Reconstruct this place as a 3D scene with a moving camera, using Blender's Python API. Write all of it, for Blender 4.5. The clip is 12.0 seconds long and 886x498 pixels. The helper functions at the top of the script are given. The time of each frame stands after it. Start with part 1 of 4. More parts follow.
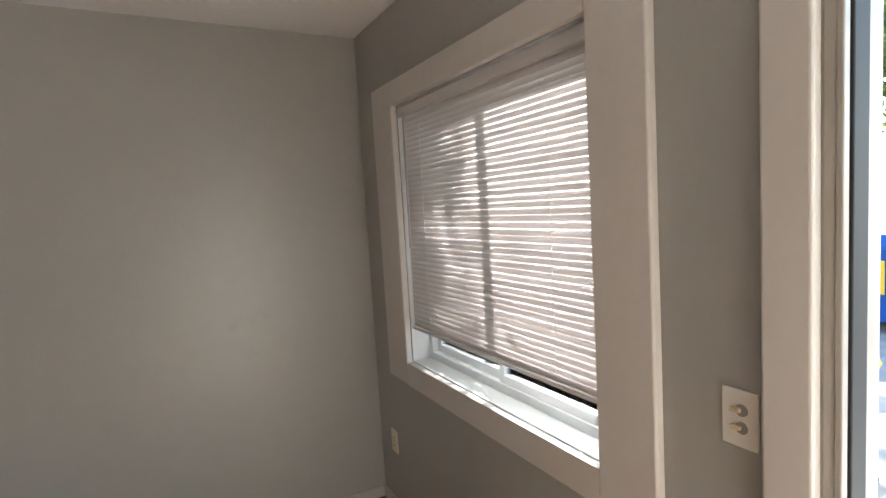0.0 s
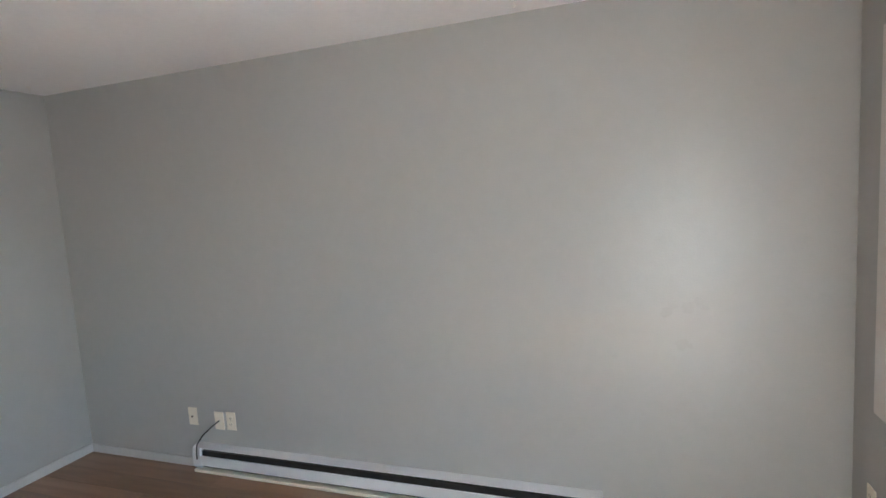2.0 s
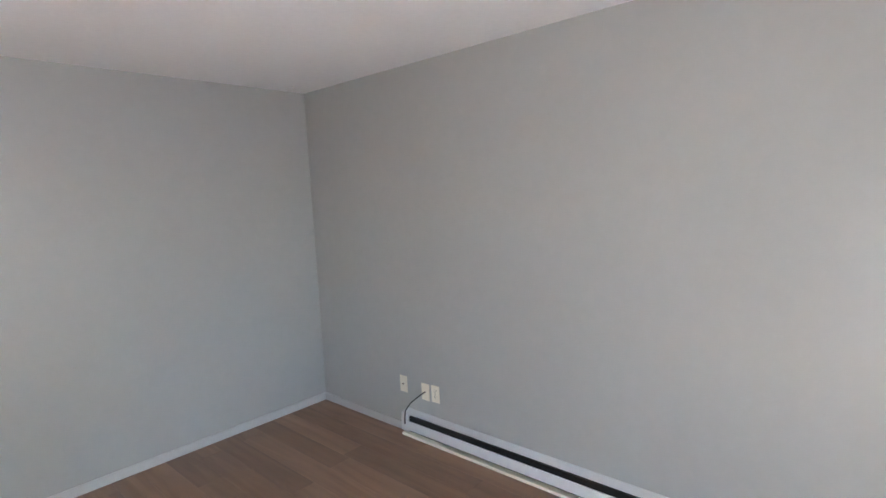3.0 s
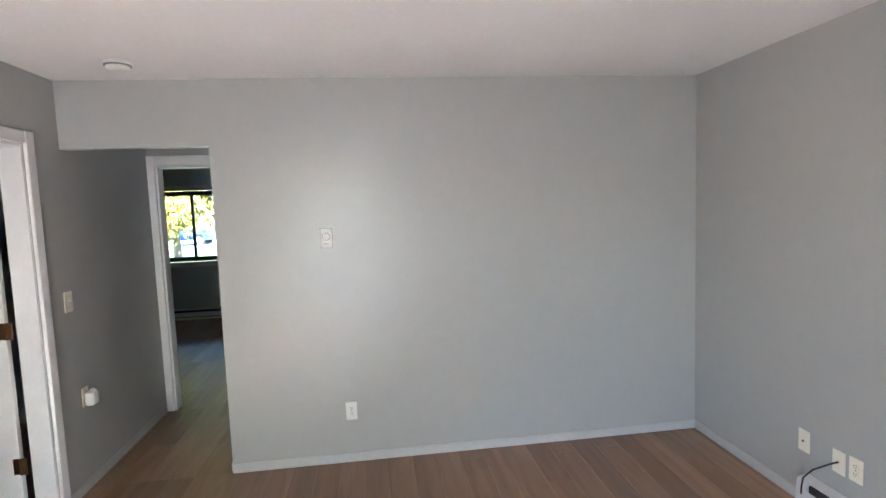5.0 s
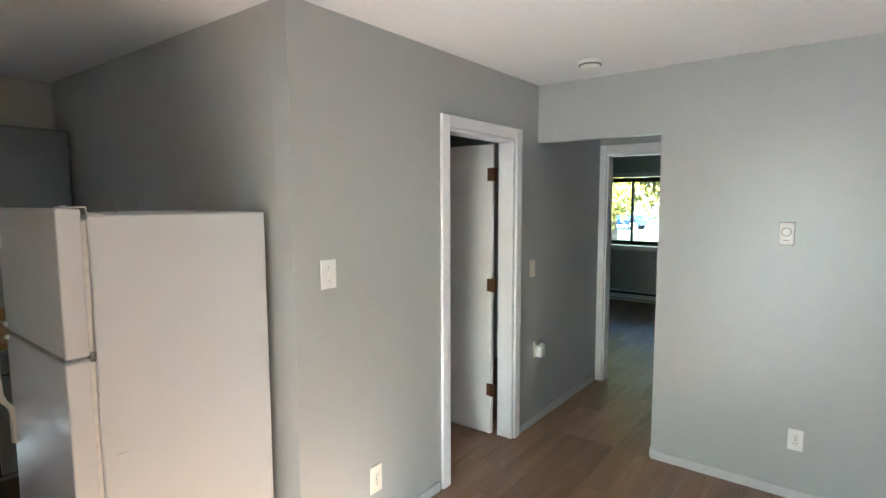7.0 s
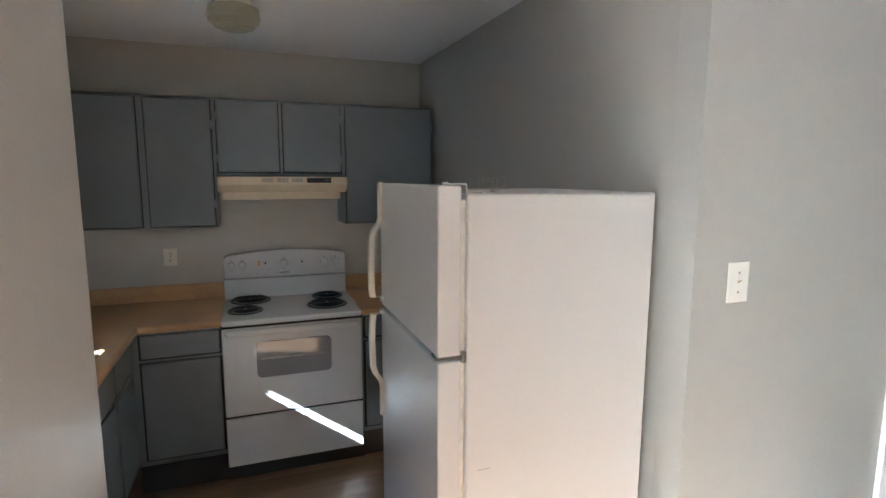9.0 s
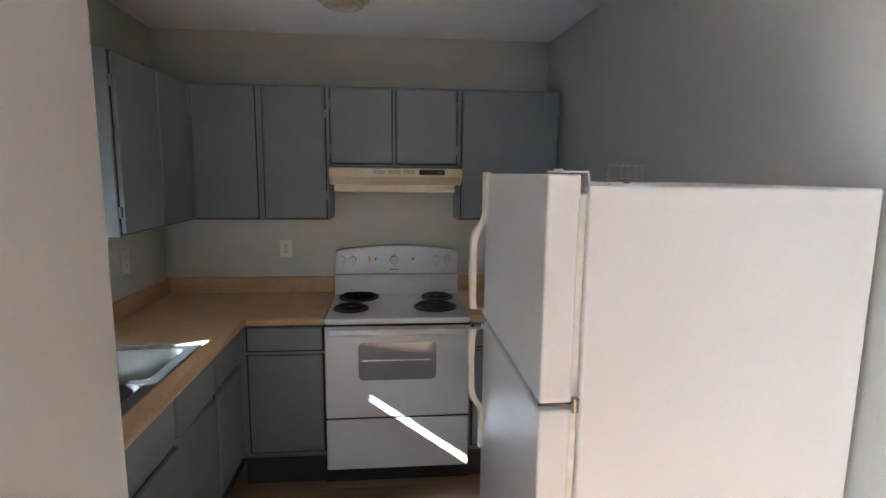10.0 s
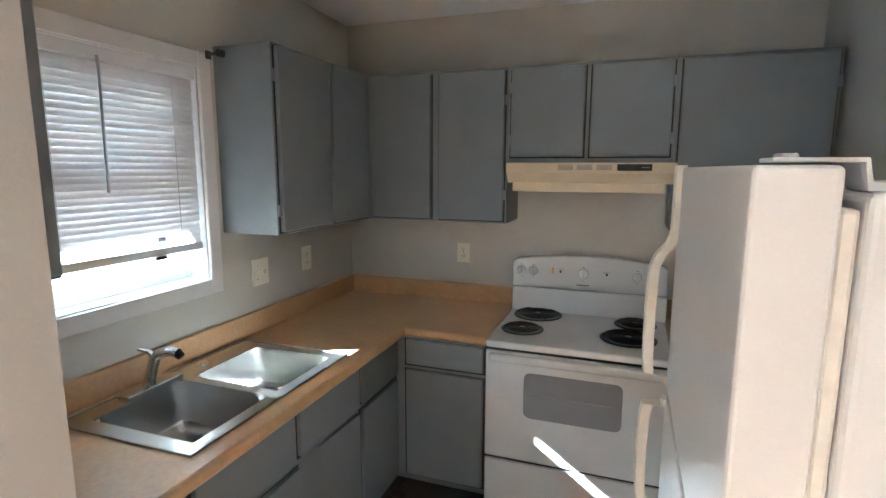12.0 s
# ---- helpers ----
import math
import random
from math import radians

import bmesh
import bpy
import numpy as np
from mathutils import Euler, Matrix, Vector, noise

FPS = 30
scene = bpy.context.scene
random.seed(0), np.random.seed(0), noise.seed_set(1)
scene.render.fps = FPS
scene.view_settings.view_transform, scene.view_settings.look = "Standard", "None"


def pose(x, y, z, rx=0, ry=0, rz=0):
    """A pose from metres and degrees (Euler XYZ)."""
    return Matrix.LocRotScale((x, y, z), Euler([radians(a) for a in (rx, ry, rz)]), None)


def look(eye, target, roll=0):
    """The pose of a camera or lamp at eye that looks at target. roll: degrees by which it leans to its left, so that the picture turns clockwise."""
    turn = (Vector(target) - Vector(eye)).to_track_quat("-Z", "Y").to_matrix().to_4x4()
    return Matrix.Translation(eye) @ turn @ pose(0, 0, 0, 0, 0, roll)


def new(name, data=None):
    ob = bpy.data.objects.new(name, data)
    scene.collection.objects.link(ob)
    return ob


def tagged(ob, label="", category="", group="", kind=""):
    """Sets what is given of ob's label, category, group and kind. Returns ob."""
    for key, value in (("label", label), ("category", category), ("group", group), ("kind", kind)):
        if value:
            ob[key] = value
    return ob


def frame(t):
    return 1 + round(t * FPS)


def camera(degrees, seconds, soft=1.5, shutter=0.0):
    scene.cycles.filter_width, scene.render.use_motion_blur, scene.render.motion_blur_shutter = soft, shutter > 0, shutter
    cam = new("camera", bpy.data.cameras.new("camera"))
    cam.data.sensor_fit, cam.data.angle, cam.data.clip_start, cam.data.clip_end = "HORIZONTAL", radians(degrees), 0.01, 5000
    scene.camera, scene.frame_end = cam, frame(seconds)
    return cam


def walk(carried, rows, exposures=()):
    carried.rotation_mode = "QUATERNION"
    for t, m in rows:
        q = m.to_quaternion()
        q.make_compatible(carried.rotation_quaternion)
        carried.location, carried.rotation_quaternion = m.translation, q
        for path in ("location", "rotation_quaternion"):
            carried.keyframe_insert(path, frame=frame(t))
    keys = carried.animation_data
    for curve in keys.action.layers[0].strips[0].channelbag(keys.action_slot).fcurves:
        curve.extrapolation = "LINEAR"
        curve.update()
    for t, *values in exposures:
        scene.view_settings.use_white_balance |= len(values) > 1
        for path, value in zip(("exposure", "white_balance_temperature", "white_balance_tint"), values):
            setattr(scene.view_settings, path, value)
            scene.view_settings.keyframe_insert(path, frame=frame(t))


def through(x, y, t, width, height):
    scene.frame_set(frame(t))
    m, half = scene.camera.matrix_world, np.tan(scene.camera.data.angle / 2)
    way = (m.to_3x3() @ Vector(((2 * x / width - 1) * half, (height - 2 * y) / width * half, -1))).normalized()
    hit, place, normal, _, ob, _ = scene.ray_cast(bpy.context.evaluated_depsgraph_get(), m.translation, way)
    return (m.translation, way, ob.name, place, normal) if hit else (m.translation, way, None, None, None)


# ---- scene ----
cam = camera(80.9, 12.0)
PATH = [
    (0, (-0.98, 1.394, 1.567), (-0.018, 3.14, 1.398), -3.4),
    (0.5, (-1.039, 1.403, 1.648), (-0.455, 3.303, 1.424), -3.3),
    (1, (-0.992, 1.451, 1.649), (-0.85, 3.432, 1.414), -3.4),
    (1.5, (-0.913, 1.493, 1.643), (-1.212, 3.459, 1.431), -3.2),
    (2, (-0.865, 1.526, 1.642), (-1.527, 3.402, 1.431), -3.6),
    (2.5, (-0.882, 1.573, 1.641), (-1.906, 3.276, 1.424), -3.1),
    (4.5, (-1.08, 1.753, 1.652), (-2.978, 2.354, 1.465), -2.5),
    (5, (-1.117, 1.809, 1.647), (-3.093, 2.061, 1.474), -2.2),
    (5.5, (-1.145, 1.831, 1.645), (-3.133, 1.688, 1.475), -1.7),
    (6, (-1.148, 1.833, 1.654), (-3.067, 1.295, 1.485), -1.1),
    (6.5, (-1.12, 1.803, 1.652), (-2.895, 0.897, 1.484), -0.8),
    (7, (-1.098, 1.75, 1.65), (-2.671, 0.529, 1.461), -0.2),
    (7.5, (-1.083, 1.662, 1.647), (-2.414, 0.186, 1.429), 0.4),
    (7.7, (-1.076, 1.61, 1.651), (-2.305, 0.049, 1.424), 0.5),
    (9.3, (-1.21, 1.069, 1.644), (-1.764, -0.833, 1.371), 0.2),
    (9.5, (-1.246, 1.016, 1.635), (-1.707, -0.911, 1.362), 0.3),
    (10, (-1.318, 0.862, 1.625), (-1.511, -1.107, 1.337), 0.6),
    (10.5, (-1.371, 0.71, 1.624), (-1.34, -1.269, 1.335), 0.6),
    (11, (-1.433, 0.573, 1.624), (-1.187, -1.39, 1.33), 0.1),
    (11.5, (-1.51, 0.455, 1.625), (-1.028, -1.464, 1.327), 0.1),
    (12, (-1.518, 0.388, 1.622), (-0.853, -1.473, 1.316), 0.2),
]
# stops, kelvin and tint follow the camera's own metering
EXPOSURE = [(0, 3.4, 5850, 4), (0.5, 3.78, 5350, -3), (1.5, 3.95, 5480, 0), (2.0, 4.3, 5180, 3), (2.5, 4.5, 5070, 5), (4.5, 4.68, 5150, 6), (5.5, 4.88, 5130, 4), (6.5, 4.72, 5130, 1), (7.5, 4.84, 4920, -5), (9.5, 5.18, 4880, 1), (10.5, 5.48, 4750, 2), (11.5, 5.78, 4740, 0), (12, 5.85, 4980, -1)]
walk(cam, [(t, look(eye, target, roll)) for t, eye, target, roll in PATH], EXPOSURE)

# ---- world and light ----
SUN = Vector((1.0, 0.45, 0.715)).normalized()
world = bpy.data.worlds.new("sky_world")
scene.world = world
world.use_nodes = True
wn = world.node_tree
sky = wn.nodes.new("ShaderNodeTexSky")
sky.sky_type, sky.sun_disc = "NISHITA", False
sky.sun_elevation, sky.sun_rotation = math.asin(SUN.z), math.atan2(SUN.x, SUN.y)
sky.dust_density, sky.ozone_density = 1.0, 1.0
wn.links.new(sky.outputs[0], wn.nodes["Background"].inputs[0])
wn.nodes["Background"].inputs[1].default_value = 0.09
sun = new("sun", bpy.data.lights.new("sun", "SUN"))
sun.data.energy, sun.data.angle, sun.data.color = 5.0, radians(0.6), (1.0, 0.93, 0.84)
sun.matrix_world = look(SUN * 30, (0, 0, 0))

# ---- materials ----
def mat(name, color, rough=0.5, metal=0.0, vary=0.06, grain=30.0, stain=1.3, bump=0.0, bump_scale=200.0, rough_vary=0.0, spec=0.5, coat=0.0, per_object=0.0, streak=0.0):
    """A painted or plain surface: fine grain, broad stains, relief."""
    m = bpy.data.materials.new(name)
    m.use_nodes = True
    n, l = m.node_tree.nodes, m.node_tree.links
    b = n["Principled BSDF"]
    tc = n.new("ShaderNodeTexCoord")
    fine, broad = n.new("ShaderNodeTexNoise"), n.new("ShaderNodeTexNoise")
    for node, sc, det in ((fine, grain, 6), (broad, stain, 4)):
        node.inputs["Scale"].default_value, node.inputs["Detail"].default_value = sc, det
        l.new(tc.outputs["Object"], node.inputs["Vector"])
    add = n.new("ShaderNodeMath")
    add.operation = "ADD"
    l.new(fine.outputs["Fac"], add.inputs[0])
    l.new(broad.outputs["Fac"], add.inputs[1])
    rng = n.new("ShaderNodeMapRange")
    rng.inputs["From Min"].default_value, rng.inputs["From Max"].default_value = 0.6, 1.4
    rng.inputs["To Min"].default_value, rng.inputs["To Max"].default_value = 1 - vary, 1 + vary
    l.new(add.outputs[0], rng.inputs["Value"])
    value = rng.outputs[0]
    if per_object:
        oi, mr, mul = n.new("ShaderNodeObjectInfo"), n.new("ShaderNodeMapRange"), n.new("ShaderNodeMath")
        mr.inputs["To Min"].default_value, mr.inputs["To Max"].default_value = 1 - per_object, 1 + per_object
        l.new(oi.outputs["Random"], mr.inputs["Value"])
        mul.operation = "MULTIPLY"
        l.new(value, mul.inputs[0])
        l.new(mr.outputs[0], mul.inputs[1])
        value = mul.outputs[0]
    hsv = n.new("ShaderNodeHueSaturation")
    hsv.inputs["Color"].default_value = (*color, 1)
    l.new(value, hsv.inputs["Value"])
    l.new(hsv.outputs[0], b.inputs["Base Color"])
    b.inputs["Metallic"].default_value, b.inputs["Specular IOR Level"].default_value = metal, spec
    b.inputs["Coat Weight"].default_value = coat
    b.inputs["Roughness"].default_value = rough
    if rough_vary:
        rr = n.new("ShaderNodeMapRange")
        rr.inputs["To Min"].default_value, rr.inputs["To Max"].default_value = max(rough - rough_vary, 0.02), rough + rough_vary
        l.new(broad.outputs["Fac"], rr.inputs["Value"])
        l.new(rr.outputs[0], b.inputs["Roughness"])
    if streak:
        mp, sn, sr = n.new("ShaderNodeMapping"), n.new("ShaderNodeTexNoise"), n.new("ShaderNodeMapRange")
        mp.inputs["Scale"].default_value = (11, 11, 1.3)
        sn.inputs["Scale"].default_value, sn.inputs["Detail"].default_value = 1.5, 1.5
        sr.inputs["From Min"].default_value, sr.inputs["From Max"].default_value = 0.2, 0.8
        sr.inputs["To Min"].default_value, sr.inputs["To Max"].default_value = rough - streak, rough + streak
        l.new(tc.outputs["Object"], mp.inputs["Vector"])
        l.new(mp.outputs[0], sn.inputs["Vector"])
        l.new(sn.outputs["Fac"], sr.inputs["Value"])
        l.new(sr.outputs[0], b.inputs["Roughness"])
    if bump:
        bn, bp = n.new("ShaderNodeTexNoise"), n.new("ShaderNodeBump")
        bn.inputs["Scale"].default_value, bn.inputs["Detail"].default_value = bump_scale, 3
        bp.inputs["Strength"].default_value, bp.inputs["Distance"].default_value = bump, 0.002
        l.new(tc.outputs["Object"], bn.inputs["Vector"])
        l.new(bn.outputs["Fac"], bp.inputs["Height"])
        l.new(bp.outputs[0], b.inputs["Normal"])
    return m


def plank_mat(name, dark, light, rough):
    """Wood-look laminate: long grain along x, each plank with its own tone and figure."""
    m = bpy.data.materials.new(name)
    m.use_nodes = True
    n, l = m.node_tree.nodes, m.node_tree.links
    b = n["Principled BSDF"]
    tc, oi, mp, off = n.new("ShaderNodeTexCoord"), n.new("ShaderNodeObjectInfo"), n.new("ShaderNodeMapping"), n.new("ShaderNodeVectorMath")
    off.operation = "ADD"
    sc = n.new("ShaderNodeMath")
    sc.operation = "MULTIPLY"
    sc.inputs[1].default_value = 37.0
    l.new(oi.outputs["Random"], sc.inputs[0])
    l.new(tc.outputs["Object"], off.inputs[0])
    l.new(sc.outputs[0], off.inputs[1])
    l.new(off.outputs[0], mp.inputs["Vector"])
    mp.inputs["Scale"].default_value = (0.9, 9, 9)
    g1, g2 = n.new("ShaderNodeTexNoise"), n.new("ShaderNodeTexNoise")
    g1.inputs["Scale"].default_value, g1.inputs["Detail"].default_value, g1.inputs["Distortion"].default_value = 1.4, 7, 0.8
    g2.inputs["Scale"].default_value, g2.inputs["Detail"].default_value = 2.2, 3
    l.new(mp.outputs[0], g1.inputs["Vector"])
    l.new(off.outputs[0], g2.inputs["Vector"])
    ramp = n.new("ShaderNodeValToRGB")
    ramp.color_ramp.elements[0].position, ramp.color_ramp.elements[1].position = 0.22, 0.82
    ramp.color_ramp.elements[0].color, ramp.color_ramp.elements[1].color = (*dark, 1), (*light, 1)
    l.new(g1.outputs["Fac"], ramp.inputs["Fac"])
    hsv, mr, mr2, mul = n.new("ShaderNodeHueSaturation"), n.new("ShaderNodeMapRange"), n.new("ShaderNodeMapRange"), n.new("ShaderNodeMath")
    mr.inputs["To Min"].default_value, mr.inputs["To Max"].default_value = 0.82, 1.18
    mr2.inputs["To Min"].default_value, mr2.inputs["To Max"].default_value = 0.8, 1.2
    l.new(oi.outputs["Random"], mr.inputs["Value"])
    l.new(g2.outputs["Fac"], mr2.inputs["Value"])
    mul.operation = "MULTIPLY"
    l.new(mr.outputs[0], mul.inputs[0])
    l.new(mr2.outputs[0], mul.inputs[1])
    l.new(mul.outputs[0], hsv.inputs["Value"])
    l.new(ramp.outputs[0], hsv.inputs["Color"])
    l.new(hsv.outputs[0], b.inputs["Base Color"])
    rr = n.new("ShaderNodeMapRange")
    rr.inputs["To Min"].default_value, rr.inputs["To Max"].default_value = rough - 0.1, rough + 0.12
    l.new(g2.outputs["Fac"], rr.inputs["Value"])
    l.new(rr.outputs[0], b.inputs["Roughness"])
    bp = n.new("ShaderNodeBump")
    bp.inputs["Strength"].default_value, bp.inputs["Distance"].default_value = 0.25, 0.001
    l.new(g1.outputs["Fac"], bp.inputs["Height"])
    l.new(bp.outputs[0], b.inputs["Normal"])
    return m


def glass_mat():
    m = bpy.data.materials.new("window_glass")
    m.use_nodes = True
    n, l = m.node_tree.nodes, m.node_tree.links
    n.remove(n["Principled BSDF"])
    mix, tr, gl, fr = n.new("ShaderNodeMixShader"), n.new("ShaderNodeBsdfTransparent"), n.new("ShaderNodeBsdfGlossy"), n.new("ShaderNodeFresnel")
    tr.inputs[0].default_value = (0.93, 0.96, 0.95, 1)
    gl.inputs["Roughness"].default_value = 0.01
    fr.inputs["IOR"].default_value = 1.5
    l.new(fr.outputs[0], mix.inputs[0])
    l.new(tr.outputs[0], mix.inputs[1])
    l.new(gl.outputs[0], mix.inputs[2])
    l.new(mix.outputs[0], n["Material Output"].inputs[0])
    return m


def slat_mat(name, through):
    """Thin white vinyl that lets some light through."""
    m = bpy.data.materials.new(name)
    m.use_nodes = True
    n, l = m.node_tree.nodes, m.node_tree.links
    b = n["Principled BSDF"]
    b.inputs["Base Color"].default_value, b.inputs["Roughness"].default_value = (0.78, 0.76, 0.76, 1), 0.4
    oi, mr = n.new("ShaderNodeObjectInfo"), n.new("ShaderNodeMapRange")
    mr.inputs["To Min"].default_value, mr.inputs["To Max"].default_value = through * 0.85, through * 1.15
    l.new(oi.outputs["Random"], mr.inputs["Value"])
    t, mix = n.new("ShaderNodeBsdfTranslucent"), n.new("ShaderNodeMixShader")
    t.inputs[0].default_value = (0.86, 0.80, 0.79, 1)
    l.new(mr.outputs[0], mix.inputs[0])
    l.new(b.outputs[0], mix.inputs[1])
    l.new(t.outputs[0], mix.inputs[2])
    l.new(mix.outputs[0], n["Material Output"].inputs[0])
    return m


def leaf_mat(name, c0, c1):
    m = mat(name, c0, 0.55, vary=0.3, grain=3.0)
    n, l = m.node_tree.nodes, m.node_tree.links
    b = n["Principled BSDF"]
    ge, ramp = n.new("ShaderNodeNewGeometry"), n.new("ShaderNodeValToRGB")
    ramp.color_ramp.elements[0].color, ramp.color_ramp.elements[1].color = (*c0, 1), (*c1, 1)
    l.new(ge.outputs["Random Per Island"], ramp.inputs["Fac"])
    l.new(ramp.outputs[0], b.inputs["Base Color"])
    t, mix = n.new("ShaderNodeBsdfTranslucent"), n.new("ShaderNodeMixShader")
    l.new(ramp.outputs[0], t.inputs[0])
    mix.inputs[0].default_value = 0.35
    l.new(b.outputs[0], mix.inputs[1])
    l.new(t.outputs[0], mix.inputs[2])
    l.new(mix.outputs[0], n["Material Output"].inputs[0])
    return m


WALL = mat("greige_wall_paint", (0.424, 0.421, 0.394), 0.31, vary=0.03, grain=14, bump=0.26, bump_scale=120, streak=0.035, spec=0.6)
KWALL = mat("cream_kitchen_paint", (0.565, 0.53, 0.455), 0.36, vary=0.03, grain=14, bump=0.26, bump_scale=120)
CEIL = mat("ceiling_paint", (0.87, 0.865, 0.86), 0.75, vary=0.03, bump=0.35, bump_scale=120)
TRIM = mat("white_trim_paint", (0.84, 0.82, 0.80), 0.32, vary=0.03, bump=0.05, bump_scale=60)
CASING = mat("greige_casing_paint", (0.70, 0.665, 0.63), 0.35, vary=0.03, bump=0.06, bump_scale=60)
# cream set darker than the casing: the doorway's shade is in the colour
JAMB = mat("shaded_cream_jamb_paint", (0.45, 0.42, 0.37), 0.4, vary=0.12, grain=9)
BASEB = mat("grey_baseboard_paint", (0.55, 0.54, 0.515), 0.35, vary=0.05)
VINYL = mat("white_window_vinyl", (0.70, 0.71, 0.72), 0.3, vary=0.03)
PLANK = plank_mat("brown_laminate", (0.195, 0.114, 0.067), (0.350, 0.213, 0.128), 0.36)
SUBFLOOR = mat("joint_dark", (0.03, 0.022, 0.018), 0.8)
GLASS = glass_mat()
SLAT = slat_mat("blind_vinyl", 0.145)
SLATK = slat_mat("thick_blind_vinyl", 0.15)
DOORP = mat("door_paint", (0.85, 0.81, 0.75), 0.35, vary=0.04, grain=8)
BRASS = mat("aged_bronze", (0.20, 0.10, 0.045), 0.42, 0.85, vary=0.3, grain=80)
PLATE = mat("almond_plastic", (0.85, 0.79, 0.65), 0.35, vary=0.03)
PLATEW = mat("white_plastic", (0.82, 0.80, 0.75), 0.35, vary=0.03)
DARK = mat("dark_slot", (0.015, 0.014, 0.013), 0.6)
METALW = mat("white_enamelled_metal", (0.70, 0.70, 0.70), 0.38, vary=0.04)
BLACK = mat("black_rubber", (0.02, 0.02, 0.02), 0.6)
GROUND = mat("dry_ground", (0.30, 0.275, 0.25), 0.9, vary=0.35, grain=5, stain=0.4, bump=0.6, bump_scale=40)
ASPHALT = mat("asphalt", (0.075, 0.075, 0.078), 0.9, vary=0.3, grain=40, stain=0.5, bump=0.5, bump_scale=150)
GRASS = mat("lawn_earth", (0.10, 0.13, 0.045), 0.9, vary=0.4, grain=12, stain=0.6)
CONCRETE = mat("pale_concrete", (0.45, 0.44, 0.42), 0.85, vary=0.15, grain=20)
BARK = mat("bark", (0.10, 0.075, 0.055), 0.9, vary=0.35, grain=25, bump=0.8, bump_scale=30)
LEAF_G = leaf_mat("green_leaves", (0.035, 0.075, 0.018), (0.12, 0.17, 0.035))
LEAF_Y = leaf_mat("turning_leaves", (0.07, 0.10, 0.02), (0.34, 0.24, 0.04))
SIDING = mat("tan_siding", (0.42, 0.38, 0.32), 0.7, vary=0.08)
MULCH = mat("leaf_litter_bed", (0.13, 0.10, 0.07), 0.95, vary=0.45, grain=18, stain=2.5, bump=0.8, bump_scale=60)
ROOFM = mat("grey_shingle", (0.10, 0.10, 0.105), 0.9, vary=0.25, grain=30)
BLUE = mat("blue_enamel", (0.012, 0.07, 0.30), 0.4, vary=0.12, grain=6)
YELLOW = mat("yellow_sticker", (0.75, 0.42, 0.02), 0.45, vary=0.06)
CARP = [mat("car_paint_blue", (0.03, 0.07, 0.16), 0.25, 0.3, coat=0.6), mat("car_paint_silver", (0.45, 0.46, 0.48), 0.28, 0.6, coat=0.6)]
CARGLASS = mat("car_glass", (0.02, 0.025, 0.03), 0.08)
CHROME = mat("chrome", (0.75, 0.76, 0.78), 0.10, 1.0, vary=0.04)

# ---- building helpers ----
ORG = {}


def thing(name, at, label, category, group="", kind="", rz=None):
    """An Empty at the thing's base. With rz its parts are given in its own axes."""
    ob = new(name)
    ob.empty_display_size = 0.1
    ob.location = at
    ORG[name_key(ob)] = Vector(at)
    if rz is not None:
        ob.rotation_euler = (0, 0, radians(rz))
        ORG[name_key(ob)] = Vector((0, 0, 0))
    return tagged(ob, label, category, group, kind)


def name_key(ob):
    return ob.name


def mesh_of(name, bm, material, smooth=False):
    bmesh.ops.recalc_face_normals(bm, faces=bm.faces[:])
    me = bpy.data.meshes.new(name)
    bm.to_mesh(me)
    bm.free()
    me.materials.append(material)
    if smooth:
        for p in me.polygons:
            p.use_smooth = True
        me.set_sharp_from_angle(angle=radians(38))
    return me


def part(name, bm, material, parent, label="", smooth=False):
    o = ORG[name_key(parent)]
    bmesh.ops.translate(bm, verts=bm.verts[:], vec=-o)
    ob = new(name, mesh_of(name, bm, material, smooth))
    ob.parent = parent
    ORG[name_key(ob)] = o
    return tagged(ob, label)


def solid(name, bm, material, label, category, group="", kind="", smooth=False):
    """A thing of one mesh, its origin at the middle of its base."""
    xs = [v.co for v in bm.verts]
    o = Vector(((min(v.x for v in xs) + max(v.x for v in xs)) / 2, (min(v.y for v in xs) + max(v.y for v in xs)) / 2, min(v.z for v in xs)))
    bmesh.ops.translate(bm, verts=bm.verts[:], vec=-o)
    ob = new(name, mesh_of(name, bm, material, smooth))
    ob.location = o
    ORG[name_key(ob)] = o
    return tagged(ob, label, category, group, kind)


def box(a, b, bevel=0.0, bm=None, seg=2):
    """A box between two corners, its edges rounded."""
    own = bmesh.new()
    lo, hi = [min(p, q) for p, q in zip(a, b)], [max(p, q) for p, q in zip(a, b)]
    bmesh.ops.create_cube(own, size=1, matrix=Matrix.LocRotScale([(p + q) / 2 for p, q in zip(lo, hi)], None, [q - p for p, q in zip(lo, hi)]))
    if bevel:
        bmesh.ops.bevel(own, geom=own.edges[:], offset=min(bevel, 0.45 * min(q - p for p, q in zip(lo, hi))), segments=seg, affect="EDGES", profile=0.5)
    return join(bm, own)


def join(bm, own):
    if bm is None:
        return own
    tmp = bpy.data.meshes.new("tmp")
    own.to_mesh(tmp)
    own.free()
    bm.from_mesh(tmp)
    bpy.data.meshes.remove(tmp)
    return bm


